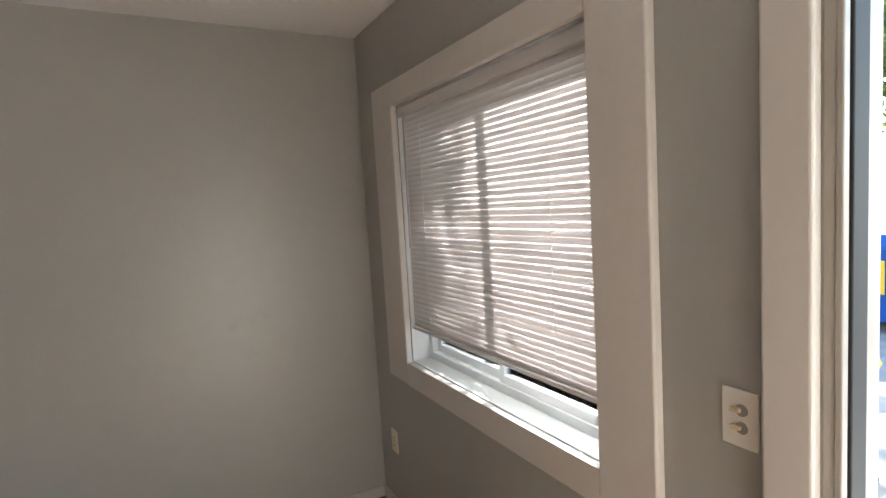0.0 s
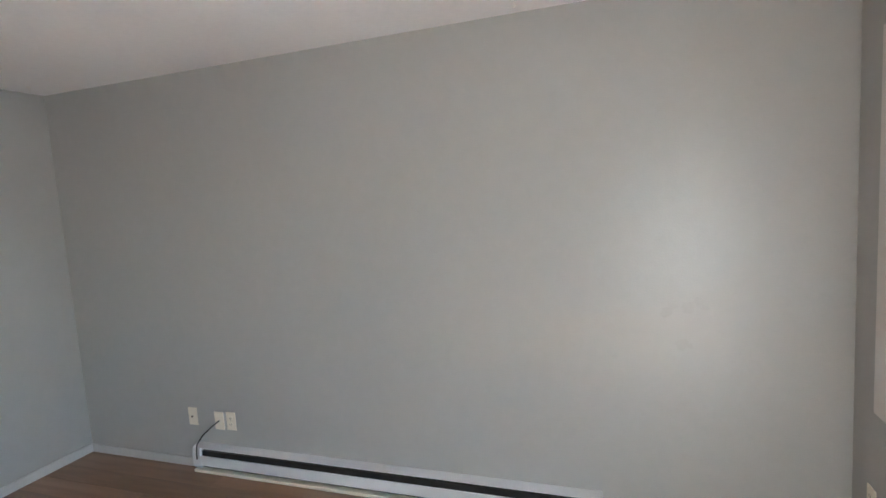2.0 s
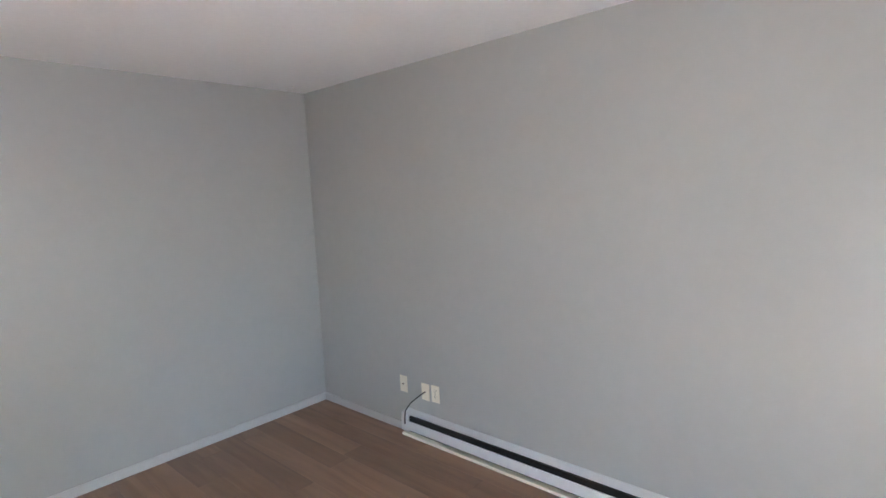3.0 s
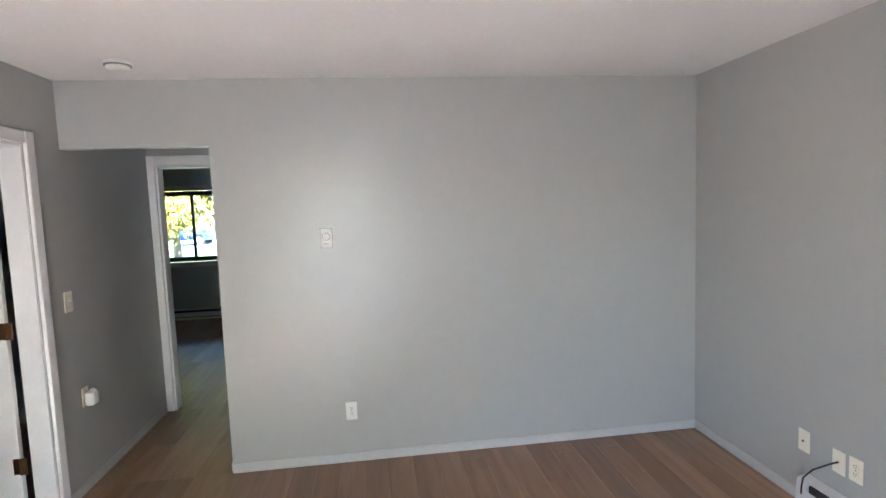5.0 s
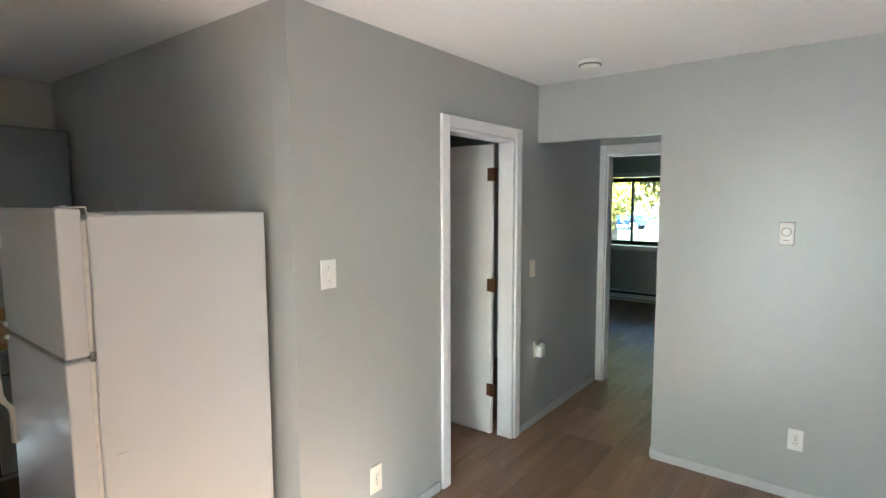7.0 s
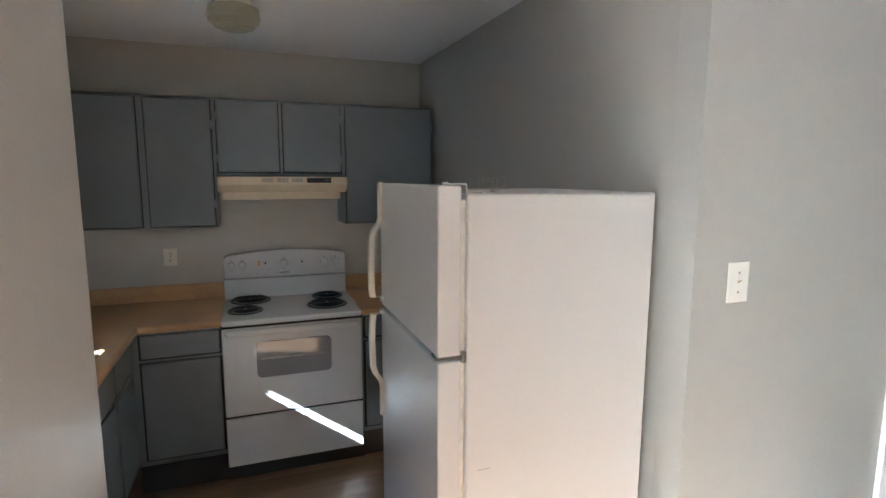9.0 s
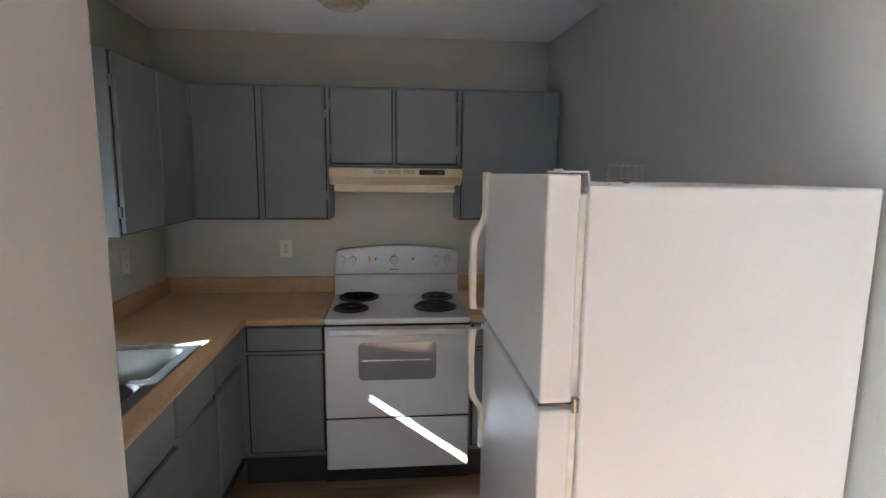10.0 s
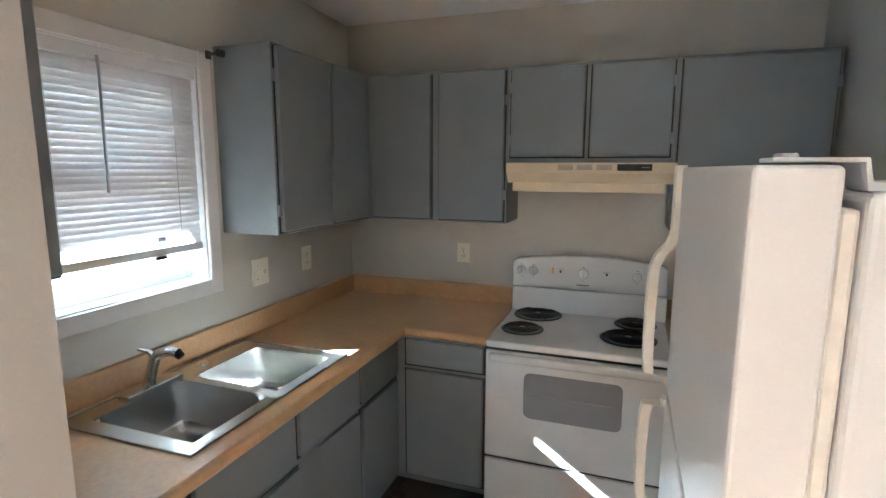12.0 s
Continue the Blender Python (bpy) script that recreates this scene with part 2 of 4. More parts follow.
def prism(points, axis, a, b, bevel=0.0, bm=None):
    """A closed outline in the two other axes, drawn out along axis from a to b."""
    own = bmesh.new()
    def put(p, q):
        return {"x": (q, *p), "y": (p[0], q, p[1]), "z": (*p, q)}[axis]
    v0 = [own.verts.new(put(p, a)) for p in points]
    v1 = [own.verts.new(put(p, b)) for p in points]
    own.faces.new(v0)
    own.faces.new(v1[::-1])
    for i in range(len(points)):
        j = (i + 1) % len(points)
        own.faces.new((v0[i], v1[i], v1[j], v0[j]))
    bmesh.ops.recalc_face_normals(own, faces=own.faces[:])
    if bevel:
        bmesh.ops.bevel(own, geom=own.edges[:], offset=bevel, segments=2, affect="EDGES", profile=0.5)
    return join(bm, own)


def tube(points, r, bm=None, n=8, cap=True):
    """A round bar along points."""
    own = bmesh.new()
    pts = [Vector(p) for p in points]
    rings = []
    for i, p in enumerate(pts):
        d = (pts[min(i + 1, len(pts) - 1)] - pts[max(i - 1, 0)]).normalized()
        u = d.orthogonal().normalized() if i == 0 else (u - d * u.dot(d)).normalized()
        w = d.cross(u)
        rr = r[i] if isinstance(r, (list, tuple)) else r
        rings.append([own.verts.new(p + (u * math.cos(k * math.tau / n) + w * math.sin(k * math.tau / n)) * rr) for k in range(n)])
    for a, b in zip(rings, rings[1:]):
        for k in range(n):
            own.faces.new((a[k], a[(k + 1) % n], b[(k + 1) % n], b[k]))
    if cap:
        own.faces.new(rings[0][::-1])
        own.faces.new(rings[-1])
    return join(bm, own)


def disc(c, r, h, axis="z", bm=None, n=24, bevel=0.0, r2=None):
    own = bmesh.new()
    turn = {"z": Euler((0, 0, 0)), "x": Euler((0, radians(90), 0)), "y": Euler((radians(-90), 0, 0))}[axis]
    bmesh.ops.create_cone(own, cap_ends=True, segments=n, radius1=r, radius2=r if r2 is None else r2, depth=h, matrix=Matrix.LocRotScale(c, turn, None))
    if bevel:
        bmesh.ops.bevel(own, geom=[e for e in own.edges if len(e.link_faces) == 2 and abs(e.calc_face_angle(0)) > 0.8], offset=bevel, segments=2, affect="EDGES")
    return join(bm, own)


def lathe(c, profile, axis="z", bm=None, n=28):
    """A profile of (radius, height) turned round an axis through c."""
    own = bmesh.new()
    rings = []
    for r, h in profile:
        ring = []
        for k in range(n):
            a = k * math.tau / n
            p = Vector((r * math.cos(a), r * math.sin(a), h))
            if axis == "y":
                p = Vector((p.x, p.z, p.y))
            if axis == "x":
                p = Vector((p.z, p.x, p.y))
            ring.append(own.verts.new(p + Vector(c)))
        rings.append(ring)
    for a, b in zip(rings, rings[1:]):
        for k in range(n):
            own.faces.new((a[k], a[(k + 1) % n], b[(k + 1) % n], b[k]))
    own.faces.new(rings[0])
    own.faces.new(rings[-1])
    return join(bm, own)


def wall(name, axis, face0, face1, a0, a1, z1, openings=(), material=None, z0=0.0):
    """A wall across axis ('x' or 'y') between two faces, running a0..a1, with openings (from, to, sill, head)."""
    bm = bmesh.new()
    def piece(p, q, r, s):
        if q - p > 1e-4 and s - r > 1e-4:
            box((face0, p, r) if axis == "x" else (p, face0, r), (face1, q, s) if axis == "x" else (q, face1, s), bm=bm)
    at = a0
    for p, q, r, s in sorted(openings):
        piece(at, p, z0, z1)
        piece(p, q, z0, r)
        piece(p, q, s, z1)
        at = q
    piece(at, a1, z0, z1)
    return solid(name, bm, material or WALL, "greige painted wall with a fine orange-peel texture", "wall", kind="structure")


# ---- the place: living room, kitchen, hall, bedroom, bathroom ----
H = 2.44
XW, YN, YB = -4.428, 3.984, -2.272          # west wall, north wall, kitchen back wall
WIN = (2.352, 3.520, 0.860, 2.012)          # living room window opening on the east wall
KWIN = (-1.166, -0.52, 1.196, 1.985)        # kitchen window opening
DOOR = (0.90, 1.848, 0.0, 2.05)             # front door opening
TH = 0.15
wall("wall_east", "x", 0.0, TH, 0.0, YN + 0.12, H, [WIN, DOOR])
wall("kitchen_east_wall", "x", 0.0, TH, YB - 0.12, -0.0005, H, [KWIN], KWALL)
wall("wall_north", "y", YN, YN + 0.12, XW - 0.12, -0.0005, H)
wall("wall_west", "x", XW - 0.10, XW, 0.84, YN - 0.0005, H)
wall("hall_lintel", "x", XW - 0.10, XW - 0.022, 0.0005, 0.8395, H, z0=2.047)
wall("wall_south", "y", -0.11, 0.0, -5.627, -2.37, H, [(-4.128, -3.397, 0.0, 2.045)])
wall("hall_north_wall", "y", 0.84, 0.95, -5.627, XW - 0.1005, H)
wall("bedroom_door_wall", "x", -5.737, -5.6275, -2.6, 1.9, H, [(0.06, 0.80, 0.0, 2.04)])
wall("bedroom_west_wall", "x", -9.72, -9.60, -2.6, 1.9, H, [(-1.80, -0.22, 0.895, 2.0)])
wall("bedroom_north_wall", "y", 1.9, 2.0, -9.72, -5.6275, H)
wall("bedroom_south_wall", "y", -2.7, -2.6, -9.72, -5.6275, H)
wall("bathroom_back_wall", "y", -2.1, -2.0, -5.627, -2.50, H)
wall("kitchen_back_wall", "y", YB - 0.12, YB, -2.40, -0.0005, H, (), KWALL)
wall("closet_front_wall", "x", -0.845, -0.745, -0.045, 0.70, H)
wall("closet_side_wall", "y", 0.60, 0.70, -0.7445, -0.0005, H)
wall("kitchen_partition", "y", -0.045, 0.055, -0.7445, -0.0005, H)
bm = prism([(-2.37, -0.1105), (-2.245, YB + 0.0005), (-2.40, YB + 0.0005), (-2.49, -0.1105)], "z", 0, H)
solid("kitchen_west_wall", bm, WALL, "greige painted kitchen wall behind the fridge", "wall", kind="structure")
# ceilings; the kitchen's falls slightly towards its back
solid("ceiling", box((-9.8, 0.0, H), (0.2, 4.2, H + 0.1)), CEIL, "white textured ceiling", "ceiling", kind="structure")
bm = prism([(0.0, H + 0.001), (-2.75, 2.385), (-2.75, 2.6), (0.0, 2.6)], "x", -2.5, 0.2)
solid("kitchen_ceiling", bm, CEIL, "white textured kitchen ceiling", "ceiling", kind="structure")
solid("bedroom_ceiling", box((-9.8, -2.8, H), (-2.505, -0.0005, H + 0.1)), CEIL, "white ceiling", "ceiling", kind="structure")
floor = solid("floor", box((-9.72, -2.7, -0.15), (0.0, 4.1, -0.012)), SUBFLOOR, "brown wood-look laminate plank floor", "floor", kind="structure")


def baseboards():
    runs = [((XW, 0.84), (XW, YN)), ((XW, YN), (-3.46, YN)), ((-0.99, YN), (0, YN)), ((0, YN), (0, 1.92)), ((-3.32, 0), (-2.372, 0)), ((-5.6, 0), (-4.2, 0)), ((-5.6, 0.84), (XW - 0.1, 0.84)), ((XW - 0.1, 0.84), (XW, 0.84))]
    for (x0, y0), (x1, y1) in runs:
        t = 0.012
        cx, cy = -1.8, 2.0
        if x0 == x1:
            s = 1 if x0 < cx else -1
            b = box((x0 + s * 0.0003, y0 + 0.001, 0.001), (x0 + s * t, y1 - 0.001, 0.06), 0.003)
        else:
            s = 1 if y0 < 0.5 else -1
            if y0 == 0.84:
                s = -1
            b = box((x0 + 0.013, y0 + s * 0.0003, 0.001), (x1 - 0.013, y0 + s * t, 0.06), 0.003)
        solid("baseboard", b, BASEB, "narrow grey-white painted baseboard", "baseboard", kind="structure")


baseboards()


def casing_x(parent, x, s, a0, a1, z0, z1, w0, w1, wt, wb, t, material):
    """Flat boards round an opening in a wall across x; s is the side they stand on. w0, w1: widths of the uprights."""
    f = x + s * t
    top = z1 + wt
    part("casing_upright", box((x, a0 - w0, z0 if not wb else z0 - wb), (f, a0, top), 0.007, seg=3), material, parent)
    part("casing_upright", box((x, a1, z0 if not wb else z0 - wb), (f, a1 + w1, top), 0.007, seg=3), material, parent)
    part("casing_head", box((x, a0 + 0.0005, z1), (f, a1 - 0.0005, top - 0.001), 0.003), material, parent)
    if wb:
        part("casing_foot", box((x, a0 + 0.0005, z0 - wb), (f, a1 - 0.0005, z0), 0.003), material, parent)


def liner_x(parent, x0, x1, a0, a1, z0, z1, material, foot=True, t=0.018):
    part("jamb", box((x0, a0, z0), (x1, a0 + t, z1), 0.002), material, parent)
    part("jamb", box((x0, a1 - t, z0), (x1, a1, z1), 0.002), material, parent)
    part("head", box((x0, a0 + t, z1 - t), (x1, a1 - t, z1), 0.002), material, parent)
    if foot:
        part("sill", box((x0, a0 + t, z0), (x1, a1 - t, z0 + t), 0.002), material, parent)


def slider(parent, x, a0, a1, z0, z1, mid, d=0.05, fr=0.035, material=None, sw=0.035):
    """A two-pane sliding window: outer frame, two sashes that pass each other, panes."""
    material = material or VINYL
    for nm, b in (("frame_side", ((x, a0, z0), (x + d, a0 + fr, z1))), ("frame_side", ((x, a1 - fr, z0), (x + d, a1, z1))), ("frame_head", ((x, a0 + fr, z1 - fr), (x + d, a1 - fr, z1))), ("frame_foot", ((x, a0 + fr, z0), (x + d, a1 - fr, z0 + fr)))):
        part(nm, box(*b, 0.004), material, parent)
    for k, (p, q) in enumerate(((a0 + fr, mid + 0.02), (mid - 0.02, a1 - fr))):
        sx = x + 0.004 + k * 0.022
        sash = part("sash", frame_bm(sx, sx + 0.02, p, q, z0 + fr, z1 - fr, sw), material, parent)
        pane = part("pane", box((sx + 0.008, p + sw - 0.005, z0 + fr + sw - 0.005), (sx + 0.012, q - sw + 0.005, z1 - fr - sw + 0.005)), GLASS, sash)
        pane.visible_shadow = False


def hung(parent, x, a0, a1, z0, z1, mid, d=0.05, fr=0.03, sw=0.052):
    """A single-hung window: outer frame, lower sash inside, upper sash outside, meeting at mid."""
    for nm, b in (("frame_side", ((x, a0, z0), (x + d, a0 + fr, z1))), ("frame_side", ((x, a1 - fr, z0), (x + d, a1, z1))), ("frame_head", ((x, a0 + fr, z1 - fr), (x + d, a1 - fr, z1))), ("frame_foot", ((x, a0 + fr, z0), (x + d, a1 - fr, z0 + fr)))):
        part(nm, box(*b, 0.004), VINYL, parent)
    for sx, p, q in ((x + 0.004, z0 + fr, mid + 0.016), (x + 0.026, mid - 0.016, z1 - fr)):
        sash = part("sash", frame_bm(sx, sx + 0.02, a0 + fr, a1 - fr, p, q, sw), VINYL, parent)
        pane = part("pane", box((sx + 0.008, a0 + fr + sw - 0.005, p + sw - 0.005), (sx + 0.012, a1 - fr - sw + 0.005, q - sw + 0.005)), GLASS, sash)
        pane.visible_shadow = False


def frame_bm(x0, x1, a0, a1, z0, z1, w):
    bm = bmesh.new()
    for b in (((x0, a0, z0), (x1, a0 + w, z1)), ((x0, a1 - w, z0), (x1, a1, z1)), ((x0, a0 + w, z1 - w), (x1, a1 - w, z1)), ((x0, a0 + w, z0), (x1, a1 - w, z0 + w))):
        box(*b, 0.003, bm=bm)
    return bm


def blind(x, a0, a1, top, bottom, pitch, tilt, wand_at, gather, label, vinyl, torn=0.0, rail=0.016):
    """A horizontal blind: head rail, slats, bottom rail, ladder cords, tilt wand. Below torn only stumps of slats are left at one end."""
    ob = thing("window_blind", (x, (a0 + a1) / 2, bottom), label, "blind")
    part("head_rail", box((x - 0.02, a0, top - 0.042), (x + 0.02, a1, top), 0.003), SLATR, ob)
    part("bottom_rail", box((x - 0.014, a0 + 0.004, bottom), (x + 0.014, a1 - 0.004, bottom + rail), 0.005), SLATR, ob)
    w, steps = 0.0125, 4
    c, s = math.cos(radians(tilt)), math.sin(radians(tilt))
    rows = []
    for i in range(steps + 1):
        u = -w + 2 * w * i / steps
        v = 0.0022 * (1 - (u / w) ** 2)
        rows.append((u * c - v * s, u * s + v * c))
    half = 0.0004
    loop = [(px + half * s, pz - half * c) for px, pz in rows] + [(px - half * s, pz + half * c) for px, pz in reversed(rows)]

    def slat_mesh(e0, e1):
        sm = bmesh.new()
        v0, v1 = [[sm.verts.new((px, yy - (a0 + a1) / 2, pz)) for px, pz in loop] for yy in (e0, e1)]
        for k in range(len(loop)):
            q = (k + 1) % len(loop)
            sm.faces.new((v0[k], v0[q], v1[q], v1[k]))
        sm.faces.new(v0[::-1])
        sm.faces.new(v1)
        return mesh_of("slat", sm, vinyl, True)

    me = slat_mesh(a0 + 0.002, a1 - 0.002)
    zs, z = [], bottom + rail + 0.003
    for _ in range(gather):
        zs.append(z)
        z += 0.0045
    while z < top - 0.05:
        zs.append(z + random.uniform(-0.0003, 0.0003))
        z += pitch
    zs.append(top - 0.05)
    for z in zs:
        o = new("slat", me if z > torn else slat_mesh(a0 + 0.002, a0 + random.uniform(0.03, 0.06)))
        o.parent = ob
        o.location = (random.uniform(-0.0006, 0.0006), random.uniform(-0.001, 0.001), z - bottom)
        o.rotation_euler = (random.uniform(-0.0008, 0.0008), radians(random.uniform(-0.15, 0.15)), 0)
    for f in (0.16, 0.84):
        y = a0 + (a1 - a0) * f
        part("ladder_cord", tube([(x - 0.0145, y, bottom + 0.01), (x - 0.0145, y, top - 0.03)], 0.0008, n=5), SLATR, ob)
    yw = a0 + (a1 - a0) * wand_at
    part("tilt_wand", tube([(x - 0.03, yw, top - 0.03), (x - 0.033, yw, top - 0.07), (x - 0.034, yw + 0.004, top - 0.07 - (top - bottom) * 0.55)], 0.004, n=6), WAND, ob, "clear grey plastic wand")
    return ob


SLATR = mat("blind_rail", (0.70, 0.68, 0.68), 0.4, vary=0.03)
WAND = mat("wand_plastic", (0.42, 0.42, 0.44), 0.25)

win1 = thing("window_1", (0, 2.94, 0.77), "white vinyl sliding window in wide painted casing", "window", kind="structure")
casing_x(win1, -0.0005, -1, *WIN[:2], WIN[2], WIN[3], 0.183, 0.215, 0.103, 0.106, 0.03, CASING)
liner_x(win1, 0.0, 0.10, *WIN, VINYL, t=0.0035)
slider(win1, 0.085, WIN[0] + 0.0036, WIN[1] - 0.0036, WIN[2] + 0.0036, WIN[3] - 0.0036, 2.94)
blind(0.020, WIN[0] + 0.004, WIN[1] - 0.004, WIN[3] - 0.012, 1.012, 0.0215, 78.5, 0.93, 2, "white horizontal slat blind lowered almost to the sill", SLAT)

win2 = thing("window_2", (0, -0.78, 1.13), "white vinyl kitchen window in flat painted casing", "window", kind="structure")
casing_x(win2, -0.0005, -1, *KWIN[:2], KWIN[2], KWIN[3], 0.062, 0.062, 0.058, 0.058, 0.015, CASING)
liner_x(win2, 0.0, 0.09, *KWIN, VINYL, t=0.004)
hung(win2, 0.075, KWIN[0] + 0.0041, KWIN[1] - 0.0041, KWIN[2] + 0.0041, KWIN[3] - 0.0041, 1.60)
blind(0.021, KWIN[0] + 0.006, KWIN[1] - 0.006, KWIN[3] - 0.0045, 1.316, 0.0215, 75, 0.60, 0, "white horizontal slat blind with missing slats above its bottom rail", SLATK, torn=1.385, rail=0.03)

win3 = thing("window_3", (-9.6, -1.0, 0.8), "dark-framed bedroom sliding window", "window", kind="structure")
slider(win3, -9.68, -1.79, -0.23, 0.905, 1.99, -1.0, material=BLACK)
casing_x(win3, -9.5995, 1, -1.80, -0.22, 0.895, 2.0, 0.06, 0.06, 0.07, 0.07, 0.015, CASING)

# front doorway, standing open
d1 = thing("front_doorway", (0.05, 1.36, 0), "open front doorway with painted casing and stops", "doorway", kind="structure")
casing_x(d1, -0.0005, -1, DOOR[0], DOOR[1], 0, DOOR[3], 0.088, 0.088, 0.09, 0, 0.03, CASING)
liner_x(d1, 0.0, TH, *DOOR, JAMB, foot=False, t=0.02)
for a, b in ((DOOR[1] - 0.032, DOOR[1] - 0.02), (DOOR[0] + 0.02, DOOR[0] + 0.032)):
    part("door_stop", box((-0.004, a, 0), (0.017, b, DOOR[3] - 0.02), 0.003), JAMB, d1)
    part("weatherstrip", box((0.020, a - 0.004, 0), (0.074, b + 0.004, DOOR[3] - 0.02), 0.003), BLACK, d1, "worn dark weatherstrip")
part("strike_plate", box((0.012, DOOR[1] - 0.0215, 0.93), (0.04, DOOR[1] - 0.0195, 1.0), 0.0005), BRASS, d1, "worn brass strike plate")
part("brickmould", box((TH, DOOR[1] - 0.012, -0.1), (TH + 0.035, DOOR[1] + 0.045, DOOR[3] + 0.05), 0.006), CASING, d1)
part("brickmould", box((TH, DOOR[0] - 0.045, -0.1), (TH + 0.035, DOOR[0] + 0.012, DOOR[3] + 0.05), 0.006), CASING, d1)
part("threshold", box((-0.01, DOOR[0] + 0.02, -0.011), (TH + 0.03, DOOR[1] - 0.02, 0.014), 0.005), CHROME, d1, "scuffed aluminium threshold")

# the front door, swung in past a right angle to its wall
fd = thing("front_door", (-0.006, DOOR[0] + 0.02, 0), "white painted front door standing wide open", "door", rz=10)
part("panel", box((-0.88, -0.046, 0.016), (-0.004, -0.002, 2.02), 0.003), DOORP, fd)
part("knob", lathe((-0.81, -0.0015, 0.96), [(0.03, 0.0), (0.03, 0.006), (0.012, 0.012), (0.012, 0.035), (0.026, 0.045), (0.026, 0.06), (0.001, 0.066)], "y"), BRASS, fd, "aged brass knob", smooth=True)

# bathroom door: casing on the living side, leaf swung into the bathroom
d2 = thing("door_1", (-3.76, 0, 0), "white painted door frame with wide casing", "door frame", kind="structure")
for a, b in (((-3.397, 0.0003, 0), (-3.327, 0.02, 2.112)), ((-4.198, 0.0003, 0), (-4.128, 0.02, 2.112)), ((-4.1275, 0.0003, 2.045), (-3.3975, 0.019, 2.111))):
    part("casing_board", box(a, b, 0.006), TRIM, d2)
for a, b in (((-3.397, -0.113, 0), (-3.415, -0.0002, 2.044)), ((-4.128, -0.113, 0), (-4.11, -0.0002, 2.044)), ((-4.11, -0.113, 2.026), (-3.415, -0.0002, 2.044))):
    part("jamb", box(a, b, 0.002), TRIM, d2)
leaf = thing("door_leaf", (-4.108, -0.142, 0), "cream painted flush door swung open into the dark bathroom", "door", rz=-88)
part("panel", box((0.003, 0.0, 0.012), (0.70, 0.035, 2.018), 0.003), DOORP, leaf)
for z in (1.817, 1.067, 0.33):
    hg = part("hinge", tube([(-0.004, 0.043, z - 0.045), (-0.004, 0.043, z + 0.045)], 0.0065, n=10), BRASS, leaf, "dark bronze butt hinge")
    part("hinge_leaf", box((-0.002, 0.0355, z - 0.044), (0.035, 0.0385, z + 0.044), 0.001), BRASS, hg)
    part("hinge_leaf", box((-0.035, 0.034, z - 0.044), (-0.006, 0.046, z + 0.044), 0.001), BRASS, hg)

# bedroom doorway at the end of the hall
d3 = thing("door_2", (-5.627, 0.43, 0), "white painted bedroom door frame", "door frame", kind="structure")
for a, b in (((-5.627, 0.002, 0), (-5.609, 0.06, 2.118)), ((-5.627, 0.80, 0), (-5.609, 0.838, 2.118)), ((-5.627, 0.0605, 2.036), (-5.61, 0.7995, 2.117))):
    part("casing_board", box(a, b, 0.005), TRIM, d3)
for a, b in (((-5.739, 0.06, 0), (-5.628, 0.076, 2.038)), ((-5.739, 0.784, 0), (-5.628, 0.80, 2.038)), ((-5.739, 0.076, 2.022), (-5.628, 0.784, 2.038))):
    part("jamb", box(a, b, 0.002), TRIM, d3)

# ---- kitchen materials ----
CABP = mat("blue_grey_cabinet_paint", (0.190, 0.210, 0.212), 0.36, vary=0.07, grain=10, bump=0.06, bump_scale=40, rough_vary=0.06)
# near-black for the shadow lines painted round cabinet fronts
CABIN = mat("painted_edge_shadow", (0.018, 0.02, 0.021), 0.7)
LAMI = mat("tan_laminate_worktop", (0.54, 0.33, 0.17), 0.30, vary=0.16, grain=60, stain=5.0, rough_vary=0.05)
APPL = mat("white_appliance_enamel", (0.74, 0.74, 0.735), 0.24, vary=0.02, grain=4)
FRIDGE = mat("fridge_enamel", (0.565, 0.555, 0.54), 0.30, vary=0.03, grain=3, bump=0.12, bump_scale=350)
FPLAST = mat("cream_fridge_plastic", (0.70, 0.66, 0.58), 0.35, vary=0.05, grain=12)
GASKET = mat("yellowed_gasket", (0.60, 0.57, 0.51), 0.6, vary=0.2, grain=25)
ALMOND = mat("almond_hood_enamel", (0.72, 0.60, 0.42), 0.28, vary=0.04, grain=6)
STEEL = mat("brushed_steel", (0.52, 0.515, 0.50), 0.25, 1.0, vary=0.08, grain=50, stain=6, rough_vary=0.05)
RACKW = mat("dull_wire_paint", (0.42, 0.41, 0.385), 0.5, vary=0.05)
COIL = mat("black_burner_coil", (0.012, 0.012, 0.012), 0.45)
PAN = mat("drip_pan", (0.04, 0.04, 0.042), 0.3, 0.7, vary=0.2)
OVENGL = mat("oven_glass", (0.26, 0.26, 0.265), 0.07, vary=0.1, grain=3)
FROST = mat("ribbed_lamp_glass", (0.38, 0.36, 0.26), 0.29, vary=0.1, grain=30)
# near-black: the darkness under units and appliances is put into this colour
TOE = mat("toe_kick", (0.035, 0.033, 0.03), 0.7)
CABLE = mat("black_cable", (0.03, 0.03, 0.032), 0.5)
HINGEG = mat("painted_hinge", (0.24, 0.25, 0.26), 0.45, 0.3, vary=0.2)
GREYTXT = mat("grey_print", (0.20, 0.20, 0.21), 0.5)


def hinge_on(parent, p, axis):
    """A small worn surface hinge at a door's edge."""
    x, y, z = p
    d = (0.006, 0.009) if axis == "x" else (0.009, 0.006)
    part("hinge", box((x - d[0], y - d[1], z - 0.022), (x + d[0], y + d[1], z + 0.022), 0.002), HINGEG, parent)


